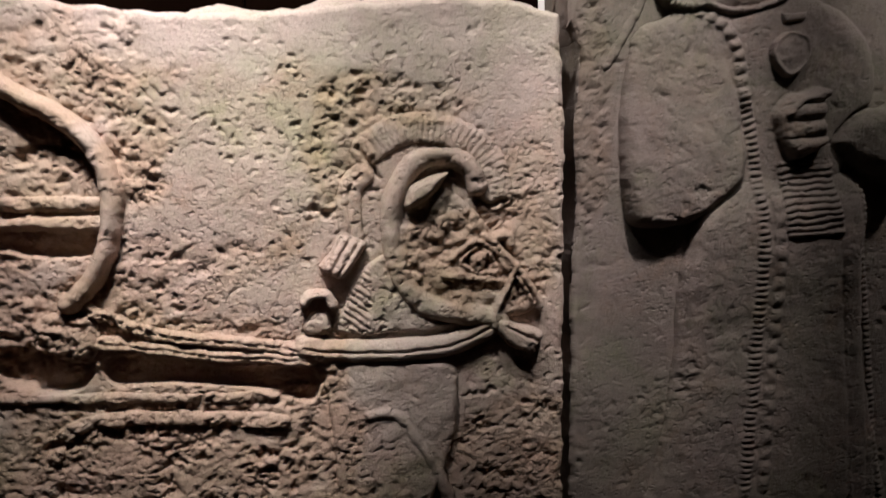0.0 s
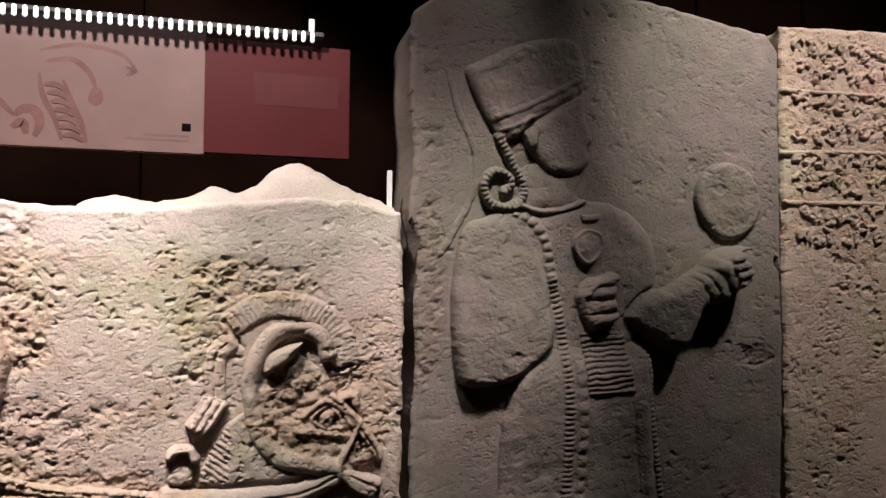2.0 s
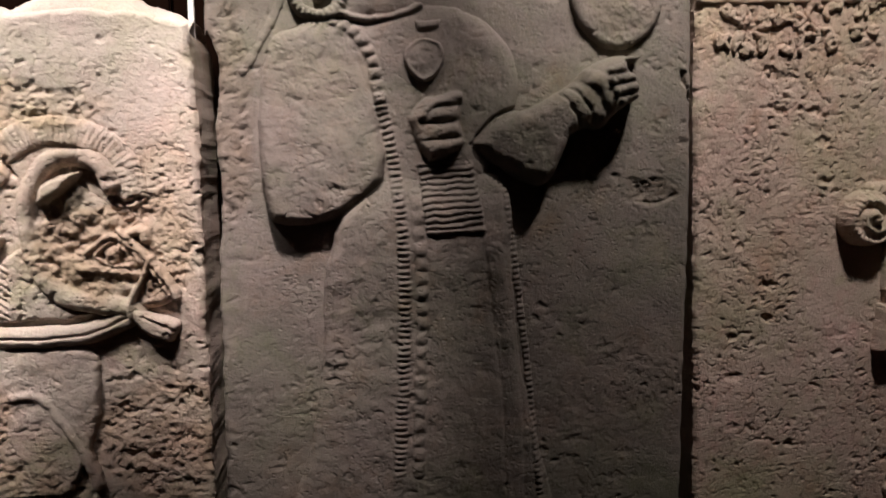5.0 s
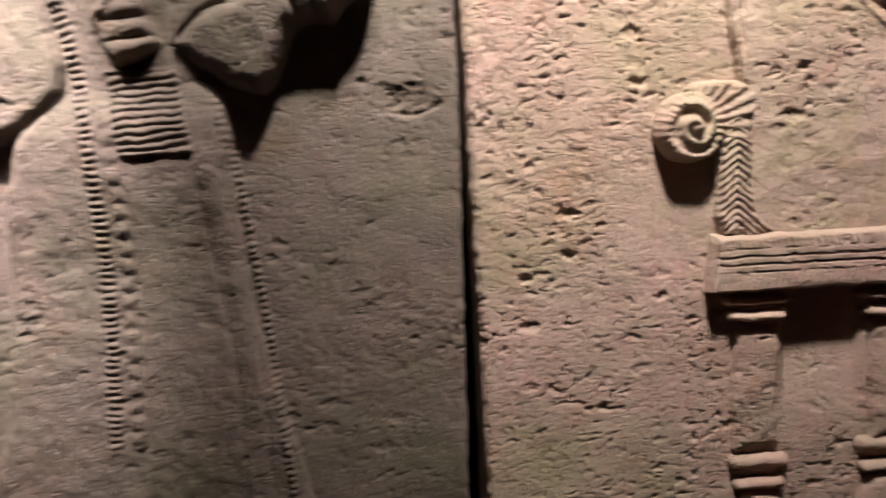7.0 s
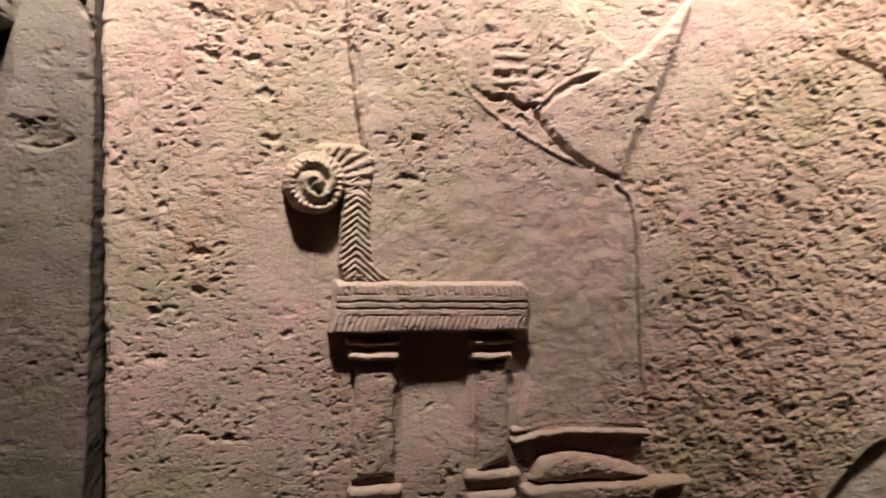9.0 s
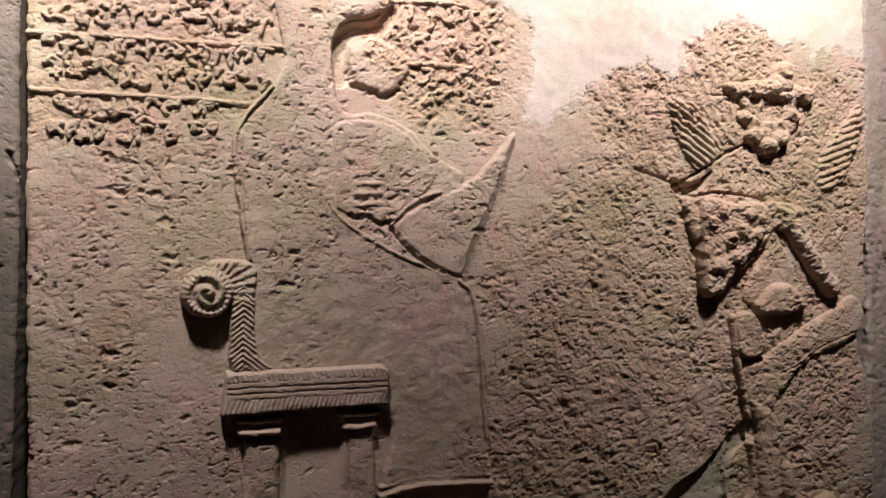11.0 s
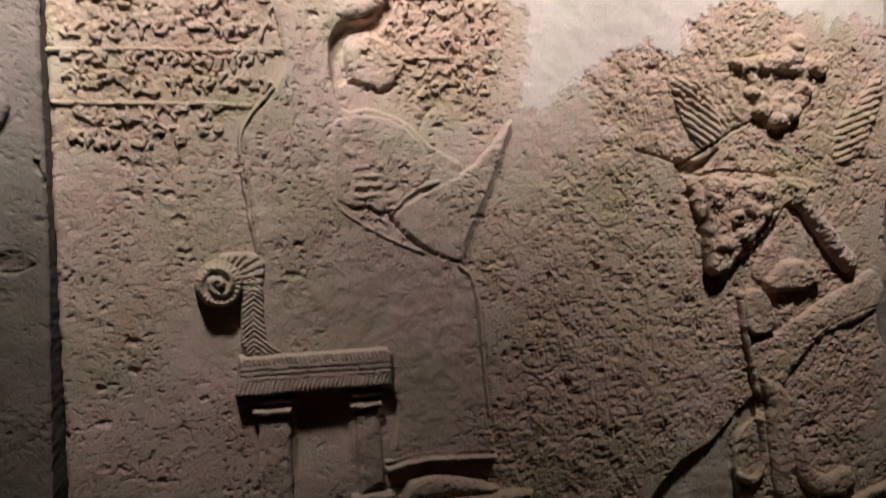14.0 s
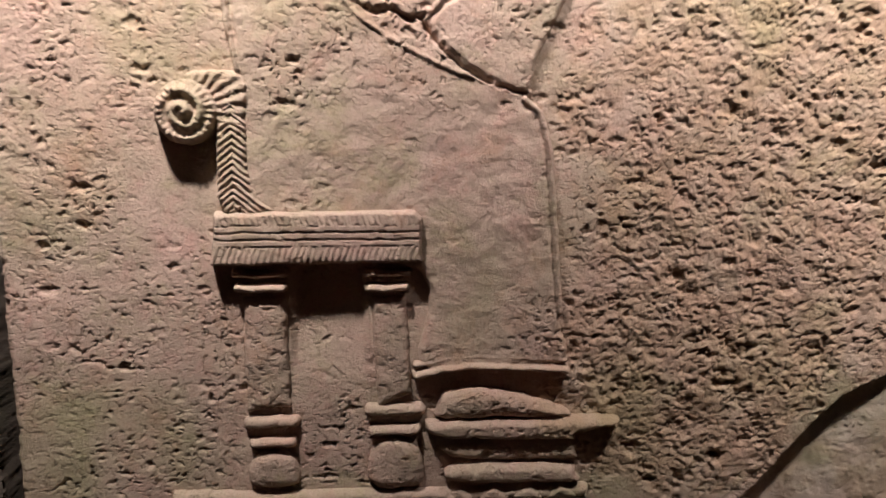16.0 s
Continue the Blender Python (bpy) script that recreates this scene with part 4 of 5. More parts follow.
throne = Slab("wide cracked ochre limestone slab carved with seated and winged figures", 1.420,
              edge_fn(s3_left + [(1.735, 0.7), (1.716, 2.3)], 1, 0.005, 41), edge_fn(s3_right + [(3.72, 0.7), (3.696, 2.4)], 1, 0.008, 43),
              0.70, edge_fn(s3_top, 0, 0.003, 47), 0.17, OCHRE, 53,
              [(2.95, 1.40, 0.36, 0.42, 0.75), (2.80, 1.05, 0.28, 0.22, 0.95), (3.45, 1.20, 0.26, 0.36, 0.9), (3.27, 1.96, 0.20, 0.18, 0.95), (3.53, 1.80, 0.20, 0.26, 0.9), (2.99, 1.86, 0.15, 0.14, 1.05), (3.38, 1.74, 0.22, 0.12, 0.8), (3.40, 1.36, 0.28, 0.16, 0.7),
               (2.49, 1.96, 0.18, 0.15, 1.0), (1.90, 1.60, 0.22, 0.14, 0.22), (1.84, 1.42, 0.12, 0.12, 0.25), (2.30, 1.68, 0.14, 0.10, 0.28), (1.90, 1.83, 0.20, 0.14, 0.5), (1.98, 2.12, 0.30, 0.09, 0.5), (1.92, 1.99, 0.22, 0.09, 0.6), (3.25, 1.62, 0.24, 0.18, 1.0), (2.78, 1.72, 0.1, 0.09, 0.3), (3.4, 0.85, 0.4, 0.12, 1.0)], 1.0,
              [(2.76, 1.80, 0.12, 0.07, 0.7), (1.98, 1.34, 0.09, 0.10, 0.5), (2.46, 1.30, 0.12, 0.24, 0.75), (2.30, 1.40, 0.22, 0.09, 0.7), (1.99, 1.36, 0.10, 0.09, 0.7), (2.23, 1.12, 0.07, 0.12, 0.4)])
throne.cuts = [lambda X, Z: trench(X, Z, crack_a, 0.010, 0.014), lambda X, Z: mound(X, Z, hole_a, 0.022, 0.012),
               lambda X, Z: trench(X, Z, crack_b, 0.013, 0.012), lambda X, Z: trench(X, Z, crack_c, 0.008, 0.006), lambda X, Z: trench(X, Z, crack_d, 0.006, 0.004),
               lambda X, Z: mound(X, Z, break3, 0.036, 0.016),
               lambda X, Z: mound(X, Z, [(2.255, 1.978), (2.291, 2.012), (2.341, 2.024), (2.376, 2.060), (2.391, 2.046), (2.372, 2.005), (2.304, 1.985), (2.290, 1.95), (2.292, 1.89), (2.26, 1.88), (2.252, 1.93)], 0.017, 0.009),
               lambda X, Z: trench(X, Z, [(2.292, 1.888), (2.342, 1.874), (2.366, 1.868), (2.394, 1.886)], 0.014, 0.012)]
throne.cuts.append(lambda X, Z: 0.012 * soft(depth_in(X, Z, [(2.165, 1.25), (2.285, 1.25), (2.288, 1.02), (2.163, 1.02)], False), -0.004, 0.012) * soft(Z, 1.02, 1.15))
throne.cuts.append(lambda X, Z: mound(X, Z, [(3.30, 1.945), (3.36, 1.955), (3.43, 1.945), (3.42, 1.905), (3.36, 1.885), (3.31, 1.90)], 0.012, 0.014))
throne.cuts.append(lambda X, Z: mound(X, Z, [(3.60, 0.832), (3.66, 0.834), (3.75, 0.830), (3.75, 0.70), (3.60, 0.70), (3.592, 0.80)], 0.06, 0.012, False))
throne.fill = [(2.49, 2.223), (2.505, 2.15), (2.55, 2.107), (2.62, 2.095), (2.683, 2.063), (2.70, 1.985), (2.68, 1.90), (2.668, 1.83), (2.74, 1.837), (2.812, 1.89), (2.895, 1.967),
               (2.988, 1.993), (3.09, 1.985), (3.125, 2.064), (3.19, 2.105), (3.27, 2.138), (3.34, 2.125), (3.38, 2.083), (3.478, 2.114), (3.50, 2.05), (3.593, 2.095), (3.69, 2.08), (3.73, 2.07), (3.74, 2.29), (3.1, 2.31), (2.50, 2.28)]
throne.body(0.0021)
for s in (line_a, line_b, line_c, line_d, line_e):
    throne.carve("ruled_line", box_of(s, 0.012), 0.002, lambda X, Z: strand(X, Z, s, 0.011, 0.006))


def inscription(x0, x1, z0, z1, k, slope=0.0):
    """Worn signs as short bars and loops in a band of the text; nothing of it can be read."""
    rnd = random.Random(k)
    signs = []
    x = x0 + 0.012
    while x < x1 - 0.015:
        w = rnd.uniform(0.014, 0.036)
        for low, high in ((z0, (z0 + z1) / 2), ((z0 + z1) / 2, z1)):
            sign = []
            cx, cz = x + rnd.uniform(0.2, 0.8) * w, rnd.uniform(low + 0.010, high - 0.010)
            for _ in range(rnd.choice((3, 4, 4, 5))):
                a, l = rnd.choice((0.0, 0.15, 1.4, 1.57, 0.7, 2.3, 3.1, 4.6)) + rnd.uniform(-0.25, 0.25), rnd.uniform(0.012, 0.030)
                ex = min(max(cx + math.cos(a) * l, x - 0.004), x + w + 0.004)
                ez = min(max(cz + math.sin(a) * l, low + 0.004), high - 0.003)
                bend = rnd.uniform(-0.4, 0.4) * l
                sign.append([(cx, cz), ((cx + ex) / 2 - math.sin(a) * bend, (cz + ez) / 2 + math.cos(a) * bend), (ex, ez)])
                f = rnd.choice((0.0, 0.5, 1.0))
                cx, cz = cx + f * (ex - cx), cz + f * (ez - cz)
            signs.append(sign)
        x += w + rnd.uniform(0.000, 0.006)

    return [[[(a, b + slope * (a - x0)) for a, b in s] for s in sign] for sign in signs]


for x0, x1, z0, z1, k in ((1.735, 2.43, 2.070, 2.165, 1), (1.735, 2.13, 1.945, 2.050, 2), (1.735, 2.14, 1.838, 1.925, 3), (1.74, 2.05, 1.735, 1.818, 4), (2.40, 2.60, 1.955, 2.065, 5), (2.42, 2.60, 1.850, 1.935, 6)):
    for sign in inscription(x0, x1, z0, z1, k, 0.05):
        throne.carve("carved_sign", box_of(sum(sign, []), 0.012), 0.0018, lambda X, Z: np.max([strand(X, Z, s, 0.0100, 0.0064) for s in sign], 0))


def sitter(X, Z):
    p = mound(X, Z, seated, 0.0130, 0.012)
    p = np.maximum(p, mound(X, Z, hood, 0.0155, 0.024))
    p = np.maximum(p, mound(X, Z, chest3, 0.0165, 0.010))
    p = np.maximum(p, strand(X, Z, fringe3, 0.014, 0.0165))
    p = np.maximum(p, mound(X, Z, sleeve3, 0.0175, 0.010))
    d = depth_in(X, Z, hand3)
    bars = np.abs(np.sin(np.pi * (Z - 1.635 + 0.06 * (2.33 - X)) / 0.0205))
    p = np.maximum(p, np.where(d > 0, dome(d, 0.010) * (0.013 + 0.0065 * bars * soft(X, 2.285, 2.305)), 0))
    p = np.where(p > 0.003, p + strand(X, Z, [(2.374, 1.604), (2.405, 1.637), (2.443, 1.662), (2.482, 1.675)], 0.009, 0.005), p)
    p = np.maximum(p, strand(X, Z, knee, 0.013, 0.0172))
    p = np.maximum(p, strand(X, Z, back3, 0.012, 0.0160))
    p = np.maximum(p, strand(X, Z, hem, 0.014, 0.022) + strand(X, Z, [(a, b + 0.015) for a, b in hem], 0.010, 0.014))
    return np.maximum(0, p - np.where(p > 0.003, trench(X, Z, [(2.372, 1.606), (2.39, 1.578), (2.42, 1.548), (2.47, 1.516), (2.53, 1.498)], 0.008, 0.011) + trench(X, Z, [(2.30, 1.616), (2.33, 1.618), (2.352, 1.608), (2.375, 1.612)], 0.012, 0.011), 0))


throne.carve("seated_figure", (2.04, 2.69, 1.02, 2.145), 0.0019, sitter, "robed seated figure in low relief with a worn face")
throne.carve("worn_face_lump", box_of(face_scar, 0.02), 0.002, lambda X, Z: mound(X, Z, face_scar, 0.009, 0.035), "defaced lump of stone")


def slanted(pts, h, pitch, cut, lean, split=None):
    """A bevelled block with fine slanted tooling; split: height of plain lines between two rows."""
    def fn(X, Z):
        d = depth_in(X, Z, pts, False)
        p = h * dome(d, 0.007)
        way = X + np.where(Z > (split if split else -9), lean, -lean) * Z
        t = cut * np.abs(np.sin(np.pi * way / pitch)) ** 3
        if split:
            band = np.abs(Z - split) < 0.016
            t = np.where(band, 0.0030 * (np.abs(np.sin(np.pi * (Z - split + 0.0165) / 0.011)) < 0.35), t)
        return np.where(d > 0, np.maximum(1e-4, p - np.where(d > 0.003, t, 0)), 0)
    return fn


seat_ob = throne.carve("throne_seat", box_of(seat, 0.012), 0.0016, slanted(seat, 0.030, 0.0092, 0.0015, 0.35, 1.285), "tooled seat of the carved throne", clean=0.8)


def back_post(X, Z):
    d = depth_in(X, Z, backseat)
    mid = 2.088
    t = 0.0036 * np.abs(np.sin(np.pi * (Z + 0.8 * np.abs(X - mid)) / 0.0105)) ** 2
    return np.where(d > 0, np.maximum(1e-4, 0.020 * dome(d, 0.008) - np.where(d > 0.003, t, 0)), 0)


throne.carve("throne_back", box_of(backseat, 0.012), 0.0016, back_post, "herringbone back post of the throne", under=seat_ob)


def volute(X, Z):
    r = np.hypot(X - 2.023, Z - 1.470)
    a = np.arctan2(Z - 1.470, X - 2.023)
    arm = mound(X, Z, [(2.02, 1.522), (2.07, 1.532), (2.112, 1.52), (2.108, 1.45), (2.066, 1.45)], 0.020, 0.01)
    base = 0.034 * dome(0.049 - r, 0.016)
    turn = 0.0038 * np.sin(2 * np.pi * (r / 0.020) - a)
    teeth = 0.003 * np.abs(np.sin(a * 13)) * (r > 0.031)
    boss = 0.006 * dome(0.012 - r, 0.010)
    p = np.where(r < 0.048, np.maximum(1e-4, base + turn - teeth + boss), 0)
    t = 0.003 * np.abs(np.sin(a * 15)) ** 2
    return np.maximum(p, np.where(arm > 0, np.maximum(1e-4, arm - t), 0))


throne.carve("throne_scroll", (1.955, 2.125, 1.40, 1.545), 0.0016, volute, "spiral scroll at the end of the throne back", under=seat_ob)
for s in (leg_l, leg_r):
    throne.carve("throne_leg", box_of(s, 0.012), 0.002, lambda X, Z: mound(X, Z, s, 0.013, 0.016, False), under=seat_ob)
for s in (cap_l, cap_r):
    (a, b), (c, _), _, (_, d) = s
    throne.carve("leg_capital", (a - 0.012, c + 0.012, d - 0.012, b + 0.012), 0.0016,
                 lambda X, Z: np.maximum(strand(X, Z, [(a, b - 0.006), ((a + c) / 2, b - 0.007), (c, b - 0.006)], 0.014, 0.020), strand(X, Z, [(a + 0.004, d + 0.005), ((a + c) / 2, d + 0.004), (c - 0.004, d + 0.005)], 0.015, 0.022)), under=seat_ob)
for s in (foot_l, foot_r):
    (a, b), (c, _), _, (_, d) = s
    throne.carve("leg_foot", (a - 0.015, c + 0.015, d - 0.03, b + 0.015), 0.0018,
                 lambda X, Z: np.maximum(np.maximum(strand(X, Z, [(a, b - 0.012), (c, b - 0.012)], 0.022, 0.015), strand(X, Z, [(a + 0.004, b - 0.046), (c - 0.004, b - 0.044)], 0.018, 0.018)),
                                         mound(X, Z, [(a + 0.006, b - 0.066), (c - 0.006, b - 0.066), (c + 0.004, d + 0.006), (a - 0.002, d + 0.006)], 0.018, 0.02)), under=seat_ob)
throne.carve("shoe", box_of(shoe, 0.012), 0.0018, lambda X, Z: mound(X, Z, shoe, 0.022, 0.022))
stool_ob = throne.carve("footstool_top", box_of(fstool, 0.012), 0.0018, lambda X, Z: mound(X, Z, fstool, 0.026, 0.012))
throne.carve("footstool_rail", box_of(fst_b, 0.012), 0.0018, lambda X, Z: mound(X, Z, fst_b, 0.016, 0.012), under=stool_ob)
throne.carve("footstool_rail", box_of(fst_c, 0.012), 0.0018, lambda X, Z: mound(X, Z, fst_c, 0.024, 0.014), under=stool_ob)
for i in range(4):
    x = 2.43 + i * 0.056
    throne.carve("footstool_foot", (x - 0.04, x + 0.04, 0.83, 0.89), 0.0018, lambda X, Z: mound(X, Z, [(x - 0.027, 0.852), (x, 0.870), (x + 0.026, 0.853), (x + 0.022, 0.842), (x - 0.02, 0.842)], 0.020, 0.012), under=stool_ob)
throne.carve("ground_ledge", box_of(ground_l, 0.02), 0.002, lambda X, Z: strand(X, Z, [(1.74, 0.862), *ground_l], 0.022, 0.016), "raised ground line under the throne")

# the winged figure
def feathers(X, Z, pts, cx, cz, h, pitch):
    d = depth_in(X, Z, pts)
    a = np.arctan2(Z - cz, X - cx)
    r = np.hypot(X - cx, Z - cz)
    return np.where(d > 0, np.maximum(1e-4, h * dome(d, 0.012) - np.where(d > 0.003, 0.0032 * np.abs(np.sin(a * r.mean() * np.pi / pitch)) ** 2, 0)), 0)


throne.carve("carved_wing", box_of(wing_a, 0.015), 0.0019, lambda X, Z: feathers(X, Z, wing_a, 3.30, 1.72, 0.0034, 0.030), "feathered wing in low relief")
throne.carve("carved_wing", box_of(wing_a_hatch, 0.015), 0.0018, lambda X, Z: np.where(depth_in(X, Z, wing_a_hatch) > 0, dome(depth_in(X, Z, wing_a_hatch), 0.02) * (0.003 + 0.007 * np.abs(np.sin(np.pi * (Z + 0.60 * (X - 3.1)) / 0.0185))), 0), "ribbed feathers at the wing tip")
wing_b = [(3.527, 1.744), (3.542, 1.82), (3.60, 1.883), (3.679, 1.964), (3.688, 1.902), (3.655, 1.816), (3.61, 1.741), (3.557, 1.719)]
throne.carve("carved_wing", box_of(wing_b, 0.015), 0.0019, lambda X, Z: np.where(depth_in(X, Z, wing_b) > 0, dome(depth_in(X, Z, wing_b), 0.02) * (0.002 + 0.0060 * np.abs(np.sin(np.pi * (Z - 0.35 * (X - 3.5)) / 0.0185))), 0), "ribbed feathered wing in low relief")


shin_a = [(3.289, 1.20), (3.360, 1.17), (3.400, 1.10), (3.388, 0.988), (3.393, 0.885), (3.342, 0.892), (3.325, 1.03), (3.318, 1.13)]
shin_b = [(3.430, 1.028), (3.452, 0.955), (3.50, 0.930), (3.559, 0.945), (3.588, 0.898), (3.545, 0.872), (3.459, 0.882), (3.410, 0.93), (3.405, 1.02)]


def winged(X, Z):
    p = mound(X, Z, head_r, 0.013, 0.02)
    for cx, cz, r, hh in ((3.272, 1.960, 0.030, 0.020), (3.318, 1.968, 0.030, 0.025), (3.366, 1.972, 0.032, 0.027), (3.412, 1.985, 0.028, 0.024), (3.452, 1.972, 0.028, 0.022),
                          (3.318, 1.850, 0.026, 0.022), (3.356, 1.828, 0.028, 0.027), (3.398, 1.852, 0.028, 0.025), (3.290, 1.898, 0.022, 0.016), (3.440, 1.908, 0.024, 0.018)):
        p = np.maximum(p, hh * dome(r - np.hypot((X - cx) * 0.9, (Z - cz) * 1.25), r * 0.8))
    p = np.maximum(p, 0.028 * dome(0.024 - np.hypot(X - 3.415, Z - 2.022), 0.014))
    p = np.maximum(p, 0.022 * dome(0.024 - np.hypot(X - 3.487, Z - 1.965), 0.014))
    p = np.maximum(p, strand(X, Z, [(3.240, 1.966), (3.290, 1.955), (3.336, 1.962), (3.40, 1.955), (3.460, 1.976)], 0.028, 0.020))
    p = np.maximum(p, mound(X, Z, torso_r, 0.015, 0.016))
    p = np.maximum(p, mound(X, Z, arm_l, 0.030, 0.018))
    # knuckles and folds on the forearms
    for cx, cz, r in ((3.405, 1.652, 0.022), (3.446, 1.630, 0.022), (3.440, 1.592, 0.018), (3.480, 1.560, 0.022), (3.530, 1.505, 0.026), (3.566, 1.470, 0.024), (3.286, 1.652, 0.022), (3.314, 1.602, 0.024), (3.262, 1.612, 0.022), (3.226, 1.587, 0.024), (3.191, 1.524, 0.026), (3.172, 1.629, 0.022), (3.205, 1.655, 0.020), (3.235, 1.548, 0.020)):
        p = np.where(p > 0.012, p + 0.0075 * dome(0.85 * r - np.hypot(X - cx + 0.006 * fbm(X, Z, 0.02, 4, 2), (Z - cz) * 1.2), 0.6 * r), p)
    p = np.maximum(p, mound(X, Z, [(3.372, 1.674), (3.443, 1.668), (3.497, 1.590), (3.545, 1.530), (3.598, 1.475), (3.565, 1.442), (3.497, 1.506), (3.425, 1.600)], 0.025, 0.026))
    p = np.where(p > 0.004, np.maximum(1e-4, p + 0.007 * fbm(X, Z, 0.028, 33, 3, 0.6)), p)
    p = np.maximum(p, mound(X, Z, belly_r, 0.008, 0.012))
    p = np.maximum(p, mound(X, Z, navel_r, 0.022, 0.018))
    p = np.maximum(p, mound(X, Z, thigh_r, 0.022, 0.010))
    p = np.maximum(p, mound(X, Z, skirt_r, 0.011, 0.022))
    p = np.maximum(p, mound(X, Z, leg_r1, 0.010, 0.018))
    p = np.maximum(p, mound(X, Z, shin_a, 0.016, 0.022))
    p = np.maximum(p, mound(X, Z, shin_b, 0.018, 0.024))
    for cx, cz in ((3.295, 1.668), (3.45, 1.662), (3.245, 1.685)):
        p = np.maximum(p, 0.024 * dome(0.018 - np.hypot(X - cx, Z - cz), 0.014))
    return np.maximum(0, p - np.where(p > 0.003, trench(X, Z, crack_b, 0.013, 0.014), 0))


throne.carve("winged_figure", (3.08, 3.69, 0.84, 2.07), 0.0019, winged, "weathered winged figure with folded arms", clean=0.3)
throne.carve("carved_staff", box_of(staff, 0.02), 0.002, lambda X, Z: strand(X, Z, staff, 0.018, 0.016), "hooked staff")
throne.carve("ground_ledge", box_of(foot_line, 0.03), 0.002, lambda X, Z: strand(X, Z, foot_line, 0.026, 0.018), "worn ground line under the winged figure")
patch_area = box_of(break3, 0.01)
throne.carve("plaster_fill", patch_area, 0.003, lambda X, Z: np.where(depth_in(X, Z, break3) > 0.001, np.maximum(1e-4, 0.003 * fbm(X, Z, 0.06, 5, 3) - 0.028 + 0.014 * soft(X + 0.4 * (1.0 - Z), 3.06, 3.20) - throne.ground(X, Z)), 0), "smooth grey plaster filling a break", PLASTER)

# ---- next slab ----
beside = Slab("pale grey stone slab ending the row, roughly dressed", 1.455,
              edge_fn([(3.742, 0.7), (3.752, 1.5), (3.742, 2.0), (3.735, 2.6)], 1, 0.012, 83), edge_fn([(4.55, 0.7), (4.55, 2.6)], 1, 0.004, 87),
              0.70, edge_fn([(3.7, 2.52), (4.6, 2.50)], 0, 0.005, 89), 0.16, GREY, 91, [(3.80, 1.5, 0.05, 0.7, 0.5)], 0.7)
beside.body(0.004)
beside.carve("carved_garment", (3.76, 4.2, 1.3, 2.3), 0.004, lambda X, Z: mound(X, Z, [(3.82, 1.78), (3.80, 1.62), (3.84, 1.52), (4.1, 1.45), (4.15, 2.1), (3.92, 2.2)], 0.030, 0.03), "edge of a carved garment")

# ---- information board over the chariot slab ----
board = tagged(new("information_board"), "red and pale pink printed information board hung behind the slab", "sign")
board.location = (0.40, 1.545, 1.98)
o = np.array(board.location)


def on_board(name, spec, mat, parent, label="", bevel=0.001):
    x0, x1, y0, y1, z0, z1 = spec
    return part(name, block(name, x0 - o[0], x1 - o[0], y0 - o[1], y1 - o[1], z0 - o[2], z1 - o[2], mat, bevel), parent, label)


pale = on_board("pale_sheet", (-0.30, 0.599, 1.535, 1.549, 1.885, 2.115), PANEL_PALE, board, "pale printed half with a faint picture")
red = on_board("red_sheet", (0.599, 0.856, 1.535, 1.549, 1.889, 2.095), PANEL_RED, board, "dark red printed half")
on_board("logo_square", (0.562, 0.577, 1.5346, 1.535, 1.924, 1.938), INK, pale, "small dark square mark", 0.0001)
for x0, x1, z in ((0.50, 0.575, 1.913), (0.47, 0.575, 1.905)):
    on_board("print_bar", (x0, x1, 1.5347, 1.535, z, z + 0.004), INK_FAINT, pale, "", 0.0001)


on_board("faint_print_block", (0.684, 0.835, 1.5347, 1.535, 1.98, 2.04), FAINT_RED, red, "", 0.0001)


def print_shape(pts, width, lift):
    """A printed stroke along a line, tapering to both ends."""
    line = curve(pts, False, 4)
    bm = bmesh.new()
    sides = ([], [])
    for i, (a, b) in enumerate(line):
        e = line[min(i + 1, len(line) - 1)] - line[max(i - 1, 0)]
        e = e / max(math.hypot(*e), 1e-6) * width / 2 * (0.35 + 0.65 * math.sin(math.pi * (i + 0.5) / len(line)))
        for side, f in zip(sides, (1, -1)):
            side.append([bm.verts.new((a - f * e[1] - o[0], y - o[1], b + f * e[0] - o[2])) for y in (1.5348 - lift, 1.5356)])
    n = len(line)
    for i in range(n - 1):
        (p, q), (r, t) = (sides[0][i], sides[0][i + 1]), (sides[1][i], sides[1][i + 1])
        for f in ((p[0], r[0], t[0], q[0]), (p[1], q[1], t[1], r[1]), (p[0], q[0], q[1], p[1]), (r[0], r[1], t[1], t[0])):
            bm.faces.new(f)
    me = bpy.data.meshes.new("printed_stroke")
    bm.to_mesh(me)
    bm.free()
    me.materials.append(PANEL_PINK)
    return me


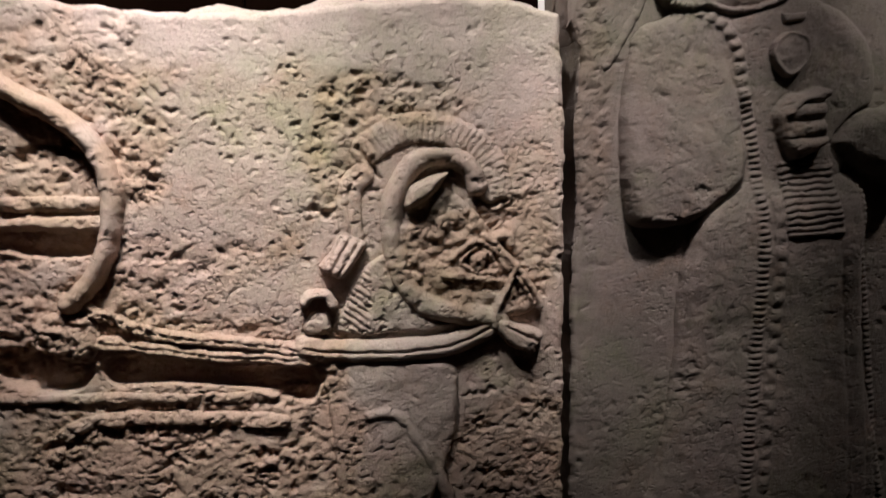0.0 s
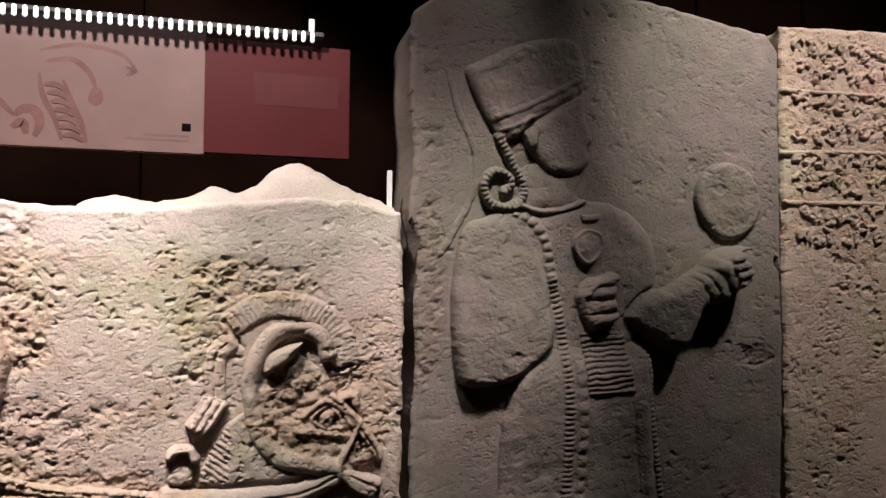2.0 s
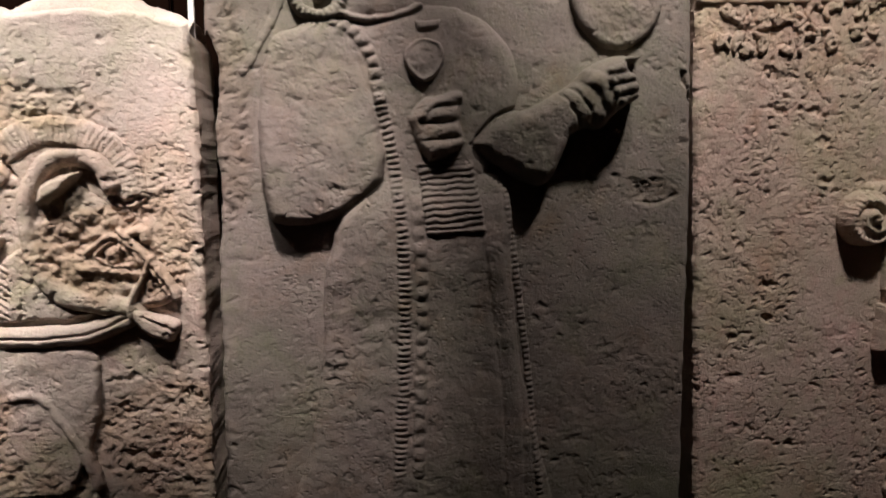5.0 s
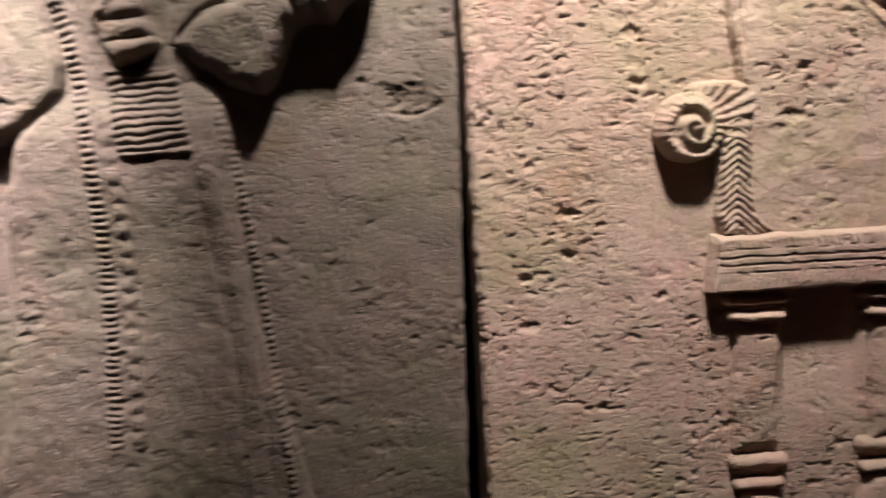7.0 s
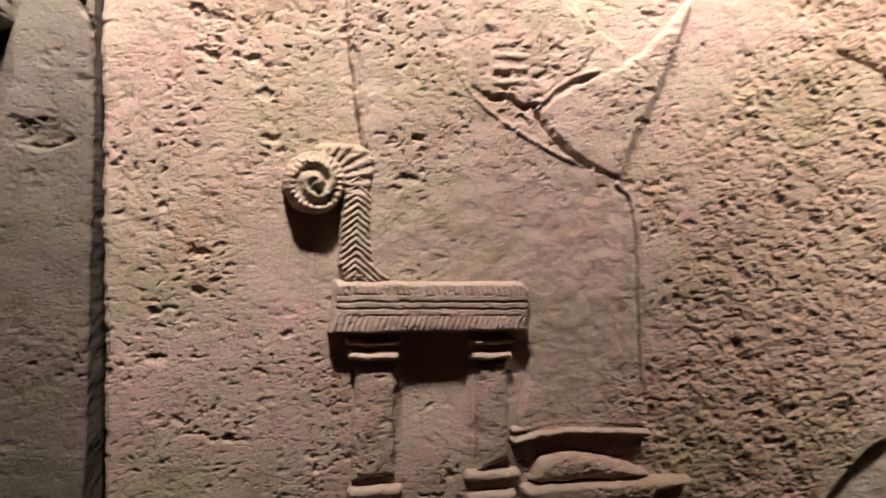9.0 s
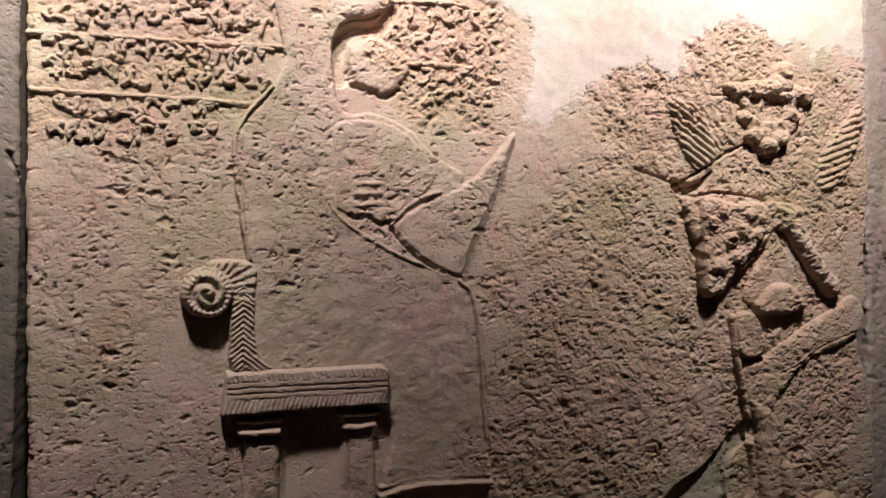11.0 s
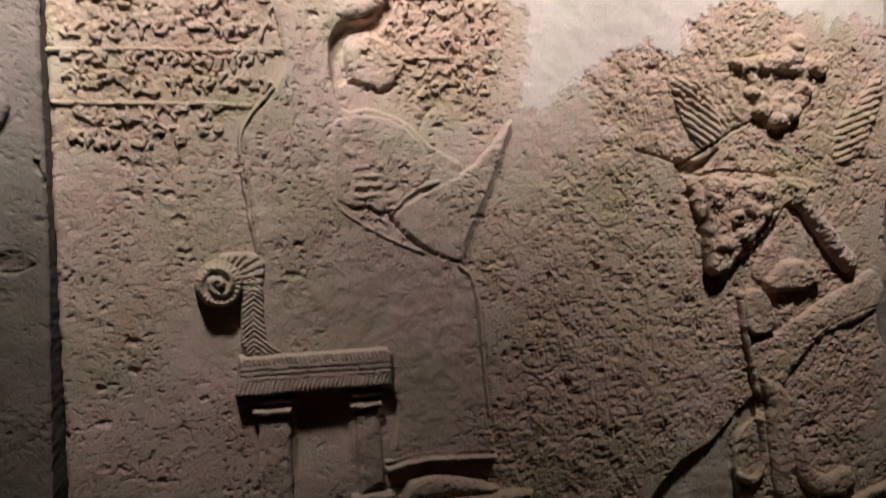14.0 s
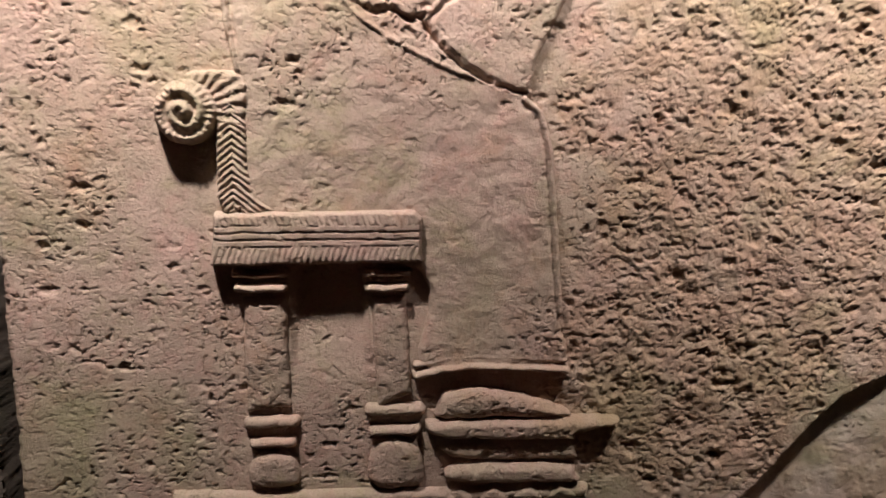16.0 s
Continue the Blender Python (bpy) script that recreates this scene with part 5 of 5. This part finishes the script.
STROKES = [([(0.335, 2.048), (0.395, 2.062), (0.46, 2.052), (0.488, 2.022)], 0.005), ([(0.345, 2.03), (0.385, 2.036), (0.412, 2.015), (0.424, 1.985)], 0.006),
           ([(0.424, 1.990), (0.423, 1.975), (0.417, 1.962)], 0.014), ([(0.300, 1.935), (0.312, 1.947), (0.330, 1.945), (0.338, 1.925), (0.330, 1.902)], 0.010),
           ([(0.296, 1.915), (0.312, 1.925), (0.318, 1.905)], 0.009), ([(0.335, 2.01), (0.342, 1.97), (0.360, 1.935), (0.372, 1.897)], 0.006), ([(0.372, 2.000), (0.385, 1.965), (0.400, 1.93), (0.410, 1.896)], 0.006),
           ([(0.470, 2.03), (0.482, 2.024), (0.470, 2.016)], 0.004), ([(0.10, 1.96), (0.18, 1.99), (0.26, 1.97), (0.30, 1.935)], 0.008), ([(0.05, 1.92), (0.14, 1.93), (0.24, 1.915)], 0.007)]
for i in range(7):
    u = i / 6
    STROKES.append(([(0.343 + 0.030 * u, 1.99 - 0.085 * u), (0.360 + 0.030 * u, 1.992 - 0.085 * u), (0.376 + 0.030 * u, 1.982 - 0.085 * u)], 0.0055))
for i, (pts, width) in enumerate(STROKES):
    part("printed_stroke", print_shape(pts, 1.7 * width, 0.00006 * i), pale, "pinkish line of a printed picture")

bar = tagged(new("led_strip"), "slim strip of small white lights over the board", "light strip")
bar.location = (0.40, 1.52, 2.110)
part("strip_body", block("strip_body", -0.65, 0.405, -0.006, 0.012, -0.004, 0.006, METAL, 0.002), bar)
chip = block("led", -0.0036, 0.0036, -0.009, -0.003, -0.016, 0.004, LED, 0.002)
for i in range(64):
    d = part("led", chip, bar)
    d.location = (-0.63 + i * 0.0161, 0, 0.001)
part("bracket", block("bracket", 0.378, 0.388, -0.004, 0.004, 0.004, 0.030, WHITE, 0.001), bar, "small white hanger")

rod_ob = tagged(new("label_post", block("label_post", 0.9145, 0.9235, 1.455, 1.461, 1.70, 1.861, WHITE, 0.001)), "thin white plastic post standing behind the slab", "post")
